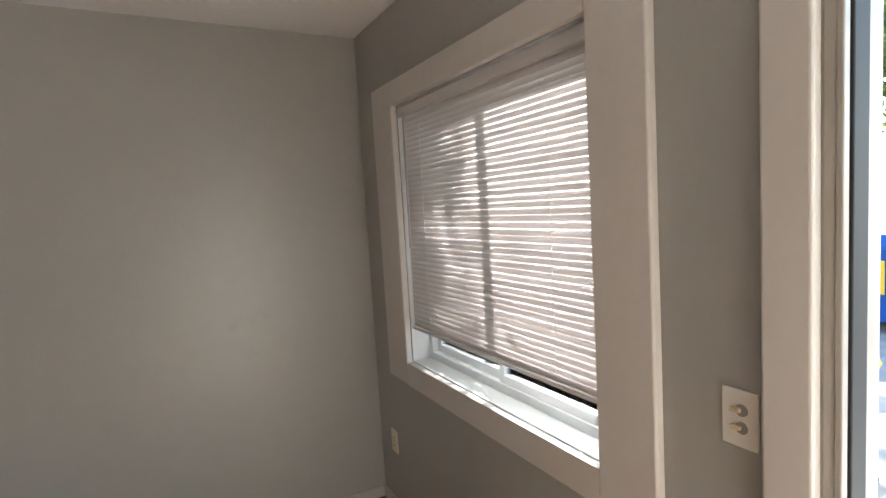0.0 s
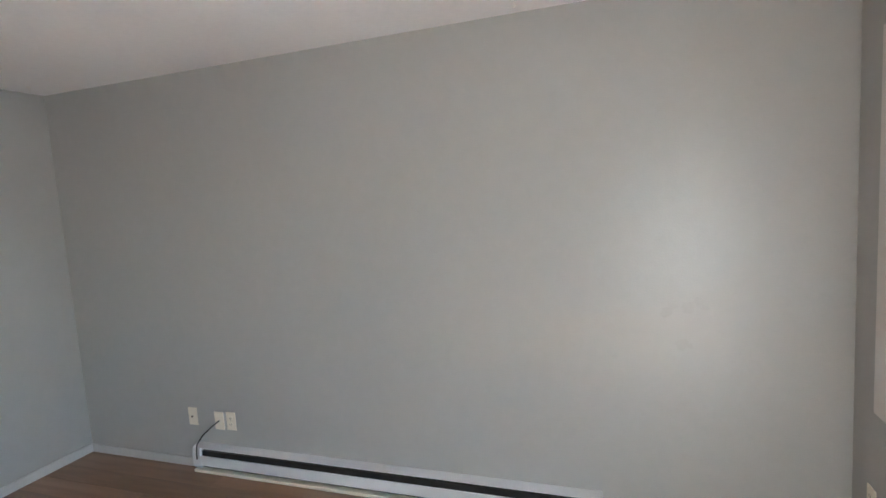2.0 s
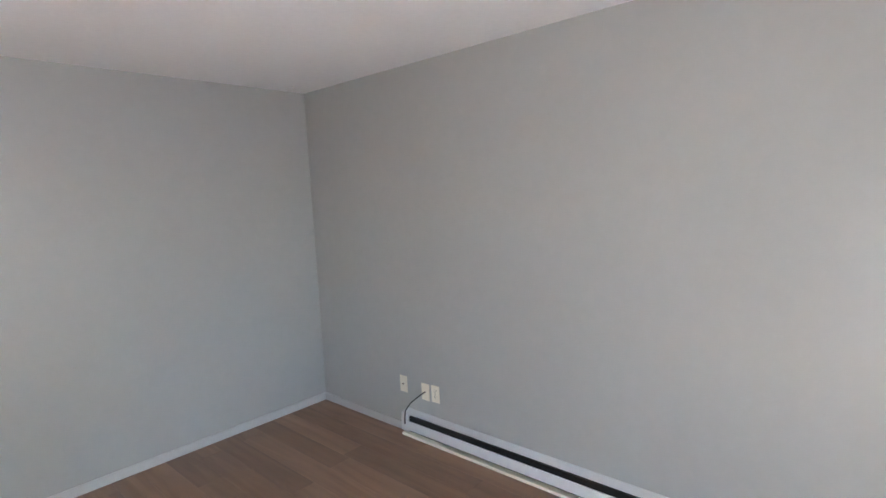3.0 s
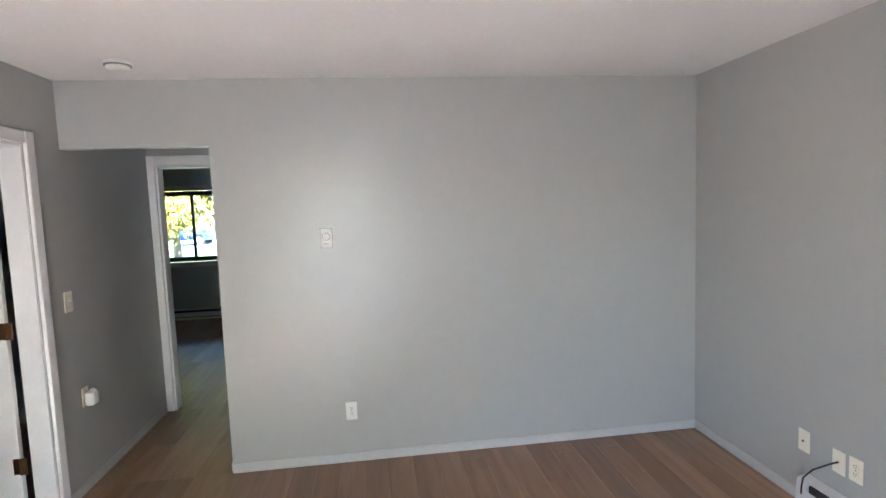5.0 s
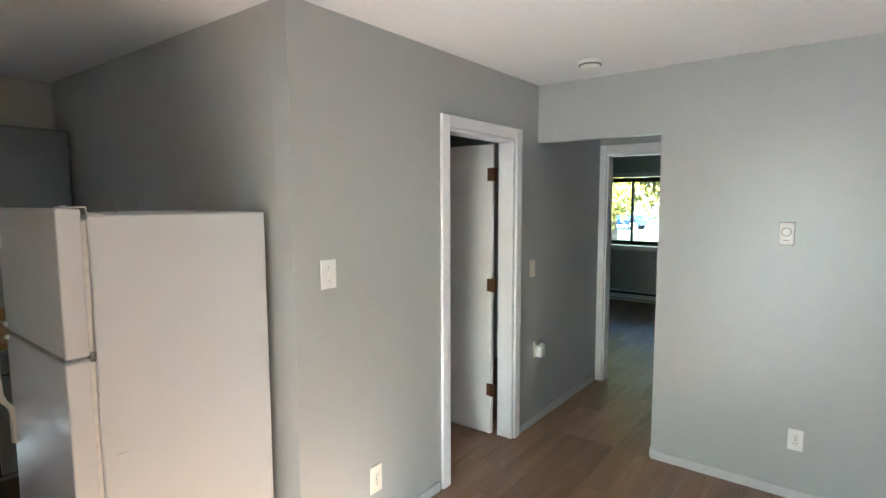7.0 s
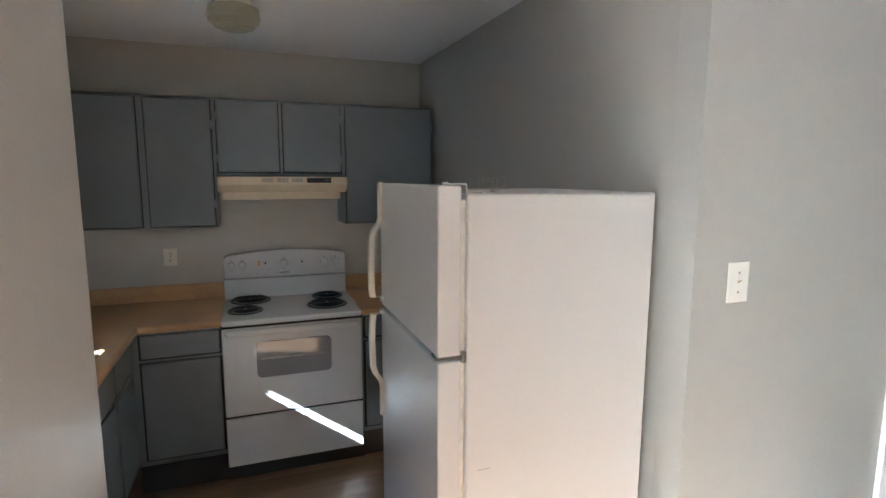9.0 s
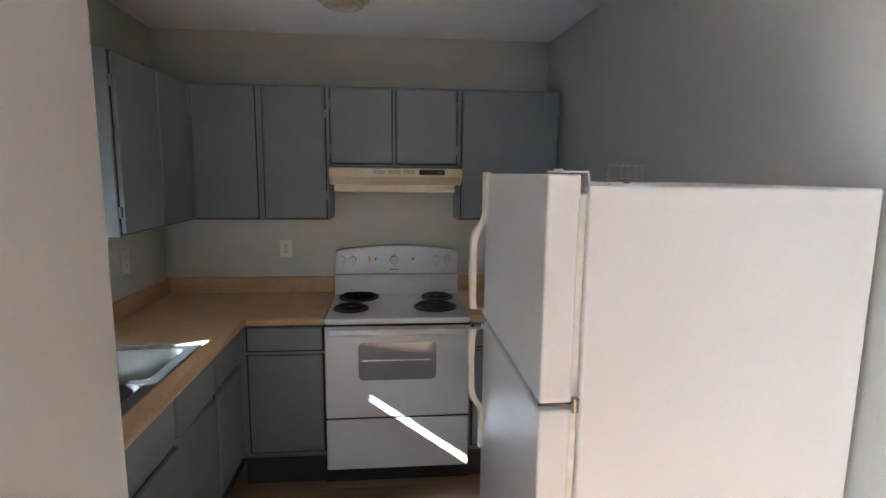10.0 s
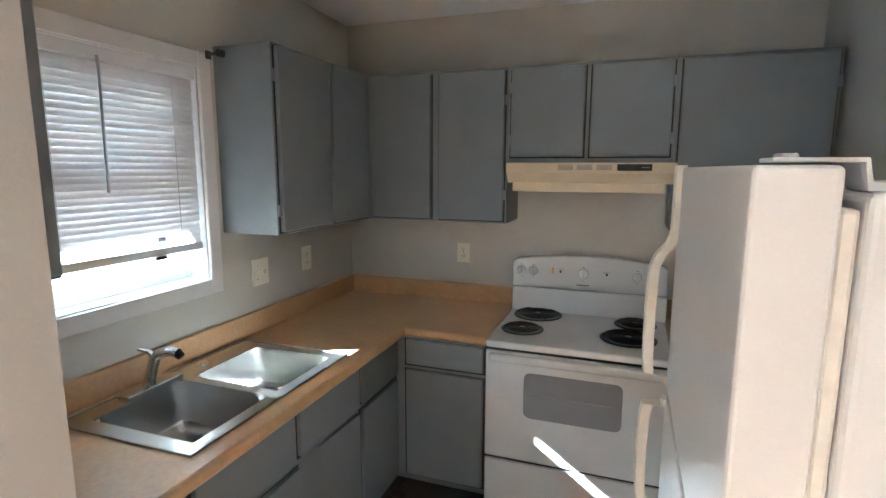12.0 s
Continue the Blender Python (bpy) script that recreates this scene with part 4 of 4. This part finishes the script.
part("hinge_pin", disc((-1.689, -0.117, 1.157), 0.010, 0.03, n=12, bevel=0.002), STEEL, fg)
part("scratch", box((-1.735, FY0 + 0.0002, 0.812), (-1.775, FY0 + 0.0005, 0.8135)), GREYTXT, fg)
rk = thing("wire_rack", (-2.05, -0.74, 1.6045), "small dull white wire rack lying on top of the fridge", "rack")
RX0, RX1, RY = -1.995, -2.118, -0.74
for z in (1.613, 1.655):
    part("rail", tube([(RX0, RY, z), (RX1, RY, z)], 0.0022, n=6), RACKW, rk)
for k in range(7):
    x = RX0 + (RX1 - RX0) * k / 6
    part("wire", tube([(x, RY + 0.06, 1.6065), (x, RY, 1.6065), (x, RY + 0.004, 1.658), (x - 0.003, RY + 0.012, 1.662)], 0.0018, n=6), RACKW, rk)

# ---- kitchen ceiling lamp, unlit ----
ll = thing("ceiling_lamp", (-1.12, -1.40, 2.30), "unlit round ceiling lamp with ribbed glass shade", "lamp")
KZ = H - 1.40 * 0.02 - 0.002
part("canopy", disc((-1.12, -1.40, KZ - 0.013), 0.075, 0.026, n=32, bevel=0.005), PLATE, ll, smooth=True)
part("shade", lathe((-1.12, -1.40, KZ - 0.13), [(0.02, 0.0), (0.05, 0.004), (0.056, 0.010), (0.064, 0.008), (0.076, 0.018), (0.084, 0.017), (0.096, 0.034), (0.107, 0.038), (0.112, 0.06), (0.106, 0.095), (0.085, 0.104)], n=40), FROST, ll, "yellowed ribbed glass", smooth=True)


# ---- electric plates ----
# grey bed paints the shade round the flat toggles
TOGBED = mat("shade_grey_switch_bed", (0.30, 0.285, 0.25), 0.5, vary=0.1)
TOGGLE = mat("aged_almond_plastic", (0.72, 0.60, 0.40), 0.35, vary=0.05)
def plate(kind, at, normal, w, h, material, label, group):
    """at: middle of the plate on its wall; normal: the way that it faces, '+y' and so on. Built in its own axes: x along, y out."""
    rz = {"+y": 180, "-y": 0, "+x": 90, "-x": -90}[normal]
    name = {"outlet": "power_outlet", "switch": "light_switch", "double": "light_switch", "stack": "light_switch", "jack": "wall_jack", "duo": "switch_outlet"}[kind]
    cat = "switch" if "switch" in name else "outlet"
    o = thing(name, at, label, cat, group, rz=rz)
    pl = part("cover_plate", box((-w / 2, -0.0062, -h / 2), (w / 2, -0.0002, h / 2), 0.0022), material, o)
    def recept(x, z):
        r = part("receptacle", prism(rounded(x - 0.016, x + 0.016, z - 0.0135, z + 0.0135, 0.007, 4), "y", -0.0085, -0.006), material, o)
        for dx in (-0.0062, 0.0062):
            part("slot", box((x + dx - 0.0013, -0.0089, z - 0.002), (x + dx + 0.0013, -0.0084, z + 0.007)), DARK, r)
        part("slot", disc((x, -0.0086, z - 0.0075), 0.0024, 0.0006, "y", n=8), DARK, r)
    if kind == "outlet":
        recept(0, 0.0195)
        recept(0, -0.0195)
        part("screw", disc((0, -0.0066, 0), 0.003, 0.0012, "y", n=10), STEEL, pl)
    for x, z, flat in {"switch": [(0, 0, 0)], "double": [(-0.023, 0, 0), (0.023, 0, 0)], "stack": [(0, 0.018, 1), (0, -0.018, 1)], "duo": [(-0.023, 0, 0)]}.get(kind, []):
        if flat:
            part("toggle_bed", disc((x + 0.004, -0.0065, z), 0.0125, 0.002, "y", n=20), TOGBED, pl)
            part("toggle", box((x - 0.016, -0.016, z - 0.0045), (x + 0.004, -0.006, z + 0.0045), 0.002), TOGGLE, o, "aged almond toggle")
        else:
            part("toggle_bed", box((x - 0.0055, -0.0072, z - 0.0125), (x + 0.0055, -0.0060, z + 0.0125), 0.0008), material, pl)
            part("toggle", prism([(-0.006, z - 0.004), (-0.019, z + 0.006), (-0.019, z + 0.011), (-0.006, z + 0.005)], "x", x - 0.004, x + 0.004, 0.001), PLATE, o)
            for dz in (0.03, -0.03):
                part("screw", disc((x, -0.0066, z + dz), 0.003, 0.0012, "y", n=10), STEEL, pl)
    if kind == "duo":
        recept(0.023, 0.0)
    if kind == "jack":
        part("socket", disc((0, -0.009, 0), 0.006, 0.008, "y", n=12, bevel=0.001), STEEL, o)
    return o


plate("stack", (0, 1.990, 1.112), "-x", 0.074, 0.118, PLATEW, "white double light switch plate beside the front door", "")
plate("outlet", (0, 3.800, 0.375), "-x", 0.07, 0.115, PLATE, "almond power outlet under the window", "")
plate("jack", (-3.484, YN, 0.338), "-y", 0.07, 0.115, PLATE, "almond wall jack plate by the corner", "heater wall plates")
plate("jack", (-3.277, YN, 0.325), "-y", 0.07, 0.115, PLATE, "almond cable plate with a black cable hanging from it", "heater wall plates")
plate("outlet", (-3.186, YN, 0.330), "-y", 0.07, 0.115, PLATE, "almond power outlet above the baseboard heater", "heater wall plates")
plate("outlet", (XW, 1.596, 0.339), "+x", 0.072, 0.118, PLATEW, "white power outlet low on the wall", "")
plate("switch", (-2.545, 0, 1.333), "+y", 0.082, 0.125, PLATEW, "white light switch beside the kitchen opening", "")
plate("outlet", (-2.809, 0, 0.293), "+y", 0.076, 0.135, PLATE, "almond power outlet below the light switch", "")
plate("switch", (-4.384, 0, 1.160), "+y", 0.078, 0.120, PLATE, "almond light switch beside the bathroom door", "")
plate("outlet", (-0.688, YB, 1.173), "+y", 0.072, 0.105, PLATE, "almond power outlet over the worktop", "kitchen plates")
plate("duo", (0, -1.460, 1.170), "-x", 0.104, 0.118, PLATE, "almond switch and outlet plate beside the kitchen window", "kitchen plates")
plate("outlet", (0, -1.809, 1.175), "-x", 0.074, 0.118, PLATE, "almond power outlet in the kitchen corner", "kitchen plates")
plate("outlet", (-4.46, 0, 0.56), "+y", 0.07, 0.115, PLATE, "hall outlet behind a plug-in device", "")
pg = thing("plug_in_freshener", (-4.465, 0.02, 0.52), "white plug-in air freshener in a hall outlet", "plug-in")
part("body", box((-4.502, 0.009, 0.505), (-4.430, 0.062, 0.592), 0.016, seg=4), PLATEW, pg, smooth=True)
part("refill", lathe((-4.465, 0.046, 0.590), [(0.016, 0.0), (0.016, 0.010), (0.010, 0.016), (0.001, 0.017)], n=16), PLATEW, pg, smooth=True)
cb = solid("coax_cable", tube([(-3.277, YN - 0.016, 0.325), (-3.285, YN - 0.045, 0.315), (-3.34, YN - 0.085, 0.262), (-3.385, YN - 0.095, 0.20), (-3.395, YN - 0.094, 0.15), (-3.398, YN - 0.093, 0.105)], 0.0042, n=8), CABLE, "black coax cable drooping over the heater's end", "cable", smooth=True)

# thermostat, smoke alarm, hooks
th = thing("thermostat", (XW, 1.501, 1.462), "white wall thermostat with a round dial", "thermostat", rz=90)
part("back_plate", box((-0.037, -0.007, -0.063), (0.037, -0.0002, 0.063), 0.002), GREYTXT, th, "grey back plate")
tb = part("case", box((-0.034, -0.026, -0.060), (0.034, -0.0072, 0.060), 0.006, seg=3), PLATEW, th, smooth=True)
part("dial", lathe((0, -0.026, 0.010), [(0.021, 0.0), (0.021, -0.006), (0.018, -0.010), (0.001, -0.010)], "y"), PLATEW, th, smooth=True)
part("dial_ring", lathe((0, -0.0262, 0.010), [(0.024, 0.0), (0.024, -0.001), (0.0215, -0.001), (0.0215, 0.0)], "y"), GREYTXT, th)
part("scale_mark", box((-0.012, -0.0268, -0.036), (0.012, -0.0261, -0.033)), GREYTXT, tb)
sm = thing("smoke_alarm", (-4.06, 0.53, 2.395), "white round smoke alarm on the ceiling", "smoke alarm")
part("base", disc((-4.06, 0.53, H - 0.008), 0.072, 0.0155, n=36, bevel=0.004), PLATEW, sm, smooth=True)
part("cover", lathe((-4.06, 0.53, H - 0.046), [(0.03, 0.0), (0.046, 0.004), (0.055, 0.012), (0.058, 0.030)], n=36), PLATEW, sm, smooth=True)
part("grey_ring", lathe((-4.06, 0.53, H - 0.0245), [(0.060, 0.0), (0.064, 0.001), (0.064, 0.0075), (0.060, 0.0085)], n=36), GREYTXT, sm, "dark grey ring round the alarm")
for hx, hy in ((-1.282, 3.795), (-4.243, 3.772)):
    hk = thing("ceiling_hook", (hx, hy, H - 0.04), "small white ceiling hook", "hook", "ceiling hooks")
    part("plate", disc((hx, hy, H - 0.002), 0.010, 0.0035, n=14), PLATEW, hk)
    part("hook", tube([(hx, hy, H - 0.003), (hx, hy, H - 0.018), (hx + 0.008, hy, H - 0.030), (hx + 0.002, hy, H - 0.040), (hx - 0.007, hy, H - 0.034)], 0.002, n=7), PLATEW, hk)


# ---- baseboard heaters ----
def heater(axis_len, at, rz, label):
    """Its own axes: along x, out of the wall towards -y."""
    h = thing("baseboard_heater", at, label, "heater", rz=rz)
    L = axis_len
    part("back", box((0, -0.012, 0.03), (L, -0.0005, 0.172), 0.001), METALW, h)
    part("top_lip", prism([(-0.0125, 0.172), (-0.058, 0.160), (-0.058, 0.156), (-0.056, 0.156), (-0.054, 0.158), (-0.0125, 0.168)], "x", 0.06, L - 0.06), METALW, h)
    # inside and fins are near-black, so the slot's shade is in their colour
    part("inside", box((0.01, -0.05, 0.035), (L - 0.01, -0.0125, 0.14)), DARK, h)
    part("front_panel", prism([(-0.062, 0.114), (-0.066, 0.110), (-0.066, 0.054), (-0.058, 0.044), (-0.056, 0.046), (-0.063, 0.055), (-0.063, 0.109), (-0.060, 0.112)], "x", 0.05, L - 0.05), METALW, h)
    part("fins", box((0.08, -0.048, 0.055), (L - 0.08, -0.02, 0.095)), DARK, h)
    for a, b in ((0, 0.062), (L - 0.062, L)):
        part("end_cap", prism([(-0.0006, 0.030), (-0.0006, 0.174), (-0.06, 0.162), (-0.068, 0.120), (-0.068, 0.046), (-0.058, 0.030)], "x", a, b, 0.002), METALW, h)
    part("base_strip", box((0.0, -0.066, 0.001), (L, -0.0006, 0.020), 0.003), PLATE, h)
    return h


heater(2.465, (-3.46, YN, 0), 0, "long white baseboard heater with a dark grille slot")
heater(3.2, (-9.6, -2.2, 0), 90, "white baseboard heater under the bedroom window")


# ---- touched-up spots on the heater wall ----
SPOT = mat("shiny_touch_up_paint", (0.452, 0.447, 0.419), 0.27, vary=0.03)
SPOTS_AT = ((-0.700, 1.055, 0.028), (-0.672, 1.085, 0.022), (-0.610, 1.080, 0.030), (-0.568, 1.112, 0.026), (-0.545, 1.080, 0.020), (-0.638, 0.912, 0.030), (-0.605, 0.905, 0.016), (-0.922, 0.845, 0.014))
spots = thing("paint_spots", (-0.75, YN, 1.0), "small shiny touch-up paint spots on the heater wall", "paint spot")
srng = random.Random(5)
for sx, sz, sr in SPOTS_AT:
    pts = []
    for k in range(14):
        a = k * math.tau / 14
        rr = sr * srng.uniform(0.6, 1.15)
        pts.append((sx + rr * math.cos(a), sz + rr * math.sin(a) * 0.9))
    part("spot", prism(pts, "y", YN - 0.0012, YN - 0.0001), SPOT, spots)

# ---- outdoors ----
solid("ground", box((-400, -400, -0.6), (400, 400, -0.20)), GROUND, "pale dry ground reaching to the horizon", "ground", kind="structure")
solid("lawn", box((-30, -25, -0.1995), (-10.2, 25, -0.17)), GRASS, "sunlit lawn beyond the bedroom window", "lawn", kind="structure")
solid("street", box((-41, -60, -0.1995), (-31, 60, -0.18)), CONCRETE, "pale sunlit street", "road", kind="structure")
solid("entry_slab", box((0.19, 0.3, -0.1995), (1.6, 2.6, -0.10), 0.01), CONCRETE, "concrete entry slab at the front door", "slab", kind="structure")
# unseen slab, placed so that its shadow covers the upper kitchen blind
solid("kitchen_shade_roof", box((0.5505, -3.2, H + 0.22), (1.80, 0.30, H + 0.40)), ROOFM, "unseen roof slab added to shade the upper kitchen window", "roof", kind="structure")
# drawn far past the west wall to keep skylight out of the bedroom
solid("roof_eaves", box((-12.2, -3.2, H + 0.22), (0.55, 4.7, H + 0.40)), ROOFM, "unseen low roof, its west overhang lengthened to shade the bedroom", "roof", kind="structure")


def leaf_crown(rng, centre, radius, count, size, squash=0.8):
    """Clumps of small folded leaves with gaps between them."""
    clumps = []
    for _ in range(26):
        d = Vector((rng.gauss(0, 1), rng.gauss(0, 1), rng.gauss(0, 1) * squash)).normalized() * radius * rng.uniform(0.35, 1.0)
        clumps.append((d, rng.uniform(0.22, 0.42) * radius))
    verts, faces = [], []
    for _ in range(count):
        d, cr = clumps[rng.randrange(len(clumps))]
        p = Vector(centre) + d + Vector((rng.gauss(0, 0.45), rng.gauss(0, 0.45), rng.gauss(0, 0.4))) * cr
        q = Euler((rng.uniform(0, 6.3), rng.uniform(0, 6.3), rng.uniform(0, 6.3))).to_matrix()
        s = size * rng.uniform(0.6, 1.4)
        i = len(verts)
        for c in ((-s, 0, 0), (0, -0.45 * s, 0.1 * s), (s, 0, 0), (0, 0.45 * s, 0.1 * s)):
            verts.append(p + q @ Vector(c))
        faces += [(i, i + 1, i + 2), (i, i + 2, i + 3)]
    return verts, faces, clumps


def tree(at, height, radius, count, size, material, seed, label):
    rng = random.Random(seed)
    t = thing("tree", (*at, -0.2), label, "tree")
    top = height - radius * 0.9
    trunk = tube([(at[0], at[1], -0.25), (at[0] + 0.05, at[1], top * 0.4), (at[0] - 0.06, at[1] + 0.08, top), (at[0], at[1], height - 0.3 * radius)], [0.045 * height * 0.6, 0.03 * height * 0.6, 0.022 * height * 0.6, 0.01], n=10)
    centre = (at[0], at[1], height - radius * 0.75)
    verts, faces, clumps = leaf_crown(rng, centre, radius, count, size)
    for d, cr in clumps[:12]:
        e = Vector(centre) + d
        b = Vector((at[0], at[1], top * rng.uniform(0.6, 1.0)))
        tube([b, b.lerp(e, 0.5) + Vector((0, 0, 0.15 * radius)), e], [0.05 * radius * 0.6, 0.03 * radius * 0.6, 0.008], bm=trunk, n=6)
    part("trunk", trunk, BARK, t, smooth=True)
    me = bpy.data.meshes.new("crown")
    me.from_pydata([v - Vector((*at, -0.2)) for v in verts], [], faces)
    me.materials.append(material)
    c = new("crown", me)
    c.parent = t
    return t


tree((7.2, 7.9), 7.4, 2.4, 9000, 0.085, LEAF_Y, 3, "tall garden tree with turning yellow-green leaves")
tree((13.5, 9.0), 8.0, 3.0, 5000, 0.14, LEAF_G, 4, "broad green tree beside the parking ground")
tree((12.5, 4.8), 6.5, 2.4, 4500, 0.12, LEAF_G, 5, "green tree behind the bin")
# unseen trees, added to cut the sky that shines in at the front door
for i, (x, y) in enumerate(((13.2, -0.2), (14.8, 2.2), (17.5, 6.5))):
    tree((x, y), 7.2, 2.7, 4200, 0.15, LEAF_G, 40 + i, "dense green tree across the parking ground, added unseen to block sky")
tree((17.0, 14.0), 9.0, 3.4, 4500, 0.16, LEAF_Y, 6, "yellowing tree at the edge of the ground")
tree((-17.0, -3.9), 4.9, 2.4, 13000, 0.10, LEAF_Y, 7, "large tree with yellow-green leaves on the lawn")
tree((-26.5, -7.6), 6.0, 2.8, 9000, 0.12, LEAF_G, 8, "green tree across the lawn")
for i, (x, y) in enumerate(((-48, -24), (-52, -12), (-47, -4), (-50, 5), (-46, -34))):
    tree((x, y), 10.0, 4.2, 3200, 0.26, LEAF_G if i % 2 else LEAF_Y, 20 + i, "tall tree across the street")


def bush(at, r, seed):
    rng = random.Random(seed)
    verts, faces, _ = leaf_crown(rng, (0, 0, r * 0.8), r, 8000, 0.05, 0.8)
    me = bpy.data.meshes.new("bush")
    me.from_pydata(verts, [], faces)
    me.materials.append(LEAF_Y)
    o = new("bush", me)
    o.location = (*at, -0.2)
    tagged(o, "yellow-green leafy bush growing beside the house", "bush")


solid("planting_bed", box((0.17, 2.75, -0.1995), (2.6, 9.0, -0.175), 0.004), MULCH, "bed of brown leaf litter along the house wall", "bed", kind="structure")
bush((1.35, 3.55), 1.0, 31)
bush((1.30, 4.6), 0.95, 32)
bush((1.25, 5.7), 0.85, 33)

# blue bin on castors
dump = thing("dumpster", (6.6, 4.75, -0.2), "blue steel waste bin with a yellow sign, on castors", "dumpster", rz=15)
part("tub", prism([(-0.6, 0.14), (0.6, 0.14), (0.72, 1.0), (-0.72, 1.0)], "y", -0.9, 0.9, 0.015), BLUE, dump)
part("rim", box((-0.75, -0.93, 0.97), (0.75, 0.93, 1.03), 0.012), BLUE, dump)
part("lid", prism([(-0.76, 1.032), (0.76, 1.032), (0.60, 1.12), (-0.70, 1.15)], "y", -0.94, 0.94, 0.01), BLUE, dump, "black-blue plastic lid")
part("sign", box((-0.735, -0.55, 0.48), (-0.70, 0.10, 0.86), 0.003), YELLOW, dump, "yellow sticker")
for px in (-0.5, 0.5):
    for py in (-0.75, 0.75):
        part("castor", disc((px, py, 0.07), 0.07, 0.05, "y", n=16, bevel=0.006), BLACK, dump)


def car(at, rz, paint, label):
    c = thing("parked_car", at, label, "car", rz=rz)
    body = prism([(-2.15, 0.32), (2.1, 0.30), (2.15, 0.62), (1.85, 0.82), (0.95, 0.92), (0.35, 1.38), (-1.05, 1.42), (-1.75, 0.98), (-2.12, 0.9)], "y", -0.85, 0.85, 0.05)
    part("body", body, paint, c, smooth=True)
    for s in (-1, 1):
        part("side_window", prism([(0.75, 0.93), (0.28, 1.30), (-1.0, 1.33), (-1.5, 0.97)], "y", s * 0.84, s * 0.858, 0.003), CARGLASS, c)
        for x in (-1.35, 1.3):
            w = part("wheel", disc((x, s * 0.80, 0.31), 0.31, 0.2, "y", n=24, bevel=0.02), BLACK, c)
            part("rim", disc((x, s * 0.895, 0.31), 0.19, 0.02, "y", n=20, bevel=0.004), CHROME, w)
    return c


car((-33.0, -9.5, -0.18), 90, CARP[0], "dark blue parked car on the sunny street")
car((-33.2, -3.6, -0.18), 90, CARP[1], "silver parked car on the sunny street")

# ---- floor planks: living room, kitchen, hall, bedroom ----
rng = random.Random(11)
PW, PL = 0.152, 1.22
plank_meshes = {}


def lay(x0, x1, y0, y1):
    y = y0
    while y < y1 - 0.005:
        w = min(PW, y1 - y)
        x = x0 - rng.uniform(0, PL)
        while x < x1:
            a, b = max(x, x0), min(x + PL, x1)
            if b - a > 0.02:
                key = (round(b - a, 2), round(w, 3))
                if key not in plank_meshes:
                    g = 0.0007
                    ln = round(b - a, 2)
                    plank_meshes[key] = mesh_of("plank", box((-ln / 2 + g, -w / 2 + g, -0.0115), (ln / 2 - g, w / 2 - g, 0)), PLANK)
                o = new("plank", plank_meshes[key])
                o.parent = floor
                o.location = Vector(((a + b) / 2, y + w / 2, rng.uniform(-0.0004, 0))) - ORG[name_key(floor)]
            x += PL
        y += w


lay(-4.43, 0.0, 0.0, 3.99)
lay(-2.5, 0.0, -2.28, 0.0)
lay(-5.63, -4.43, 0.0, 0.84)
lay(-5.63, -2.52, -2.0, 0.0)
lay(-9.6, -5.63, -2.6, 1.9)
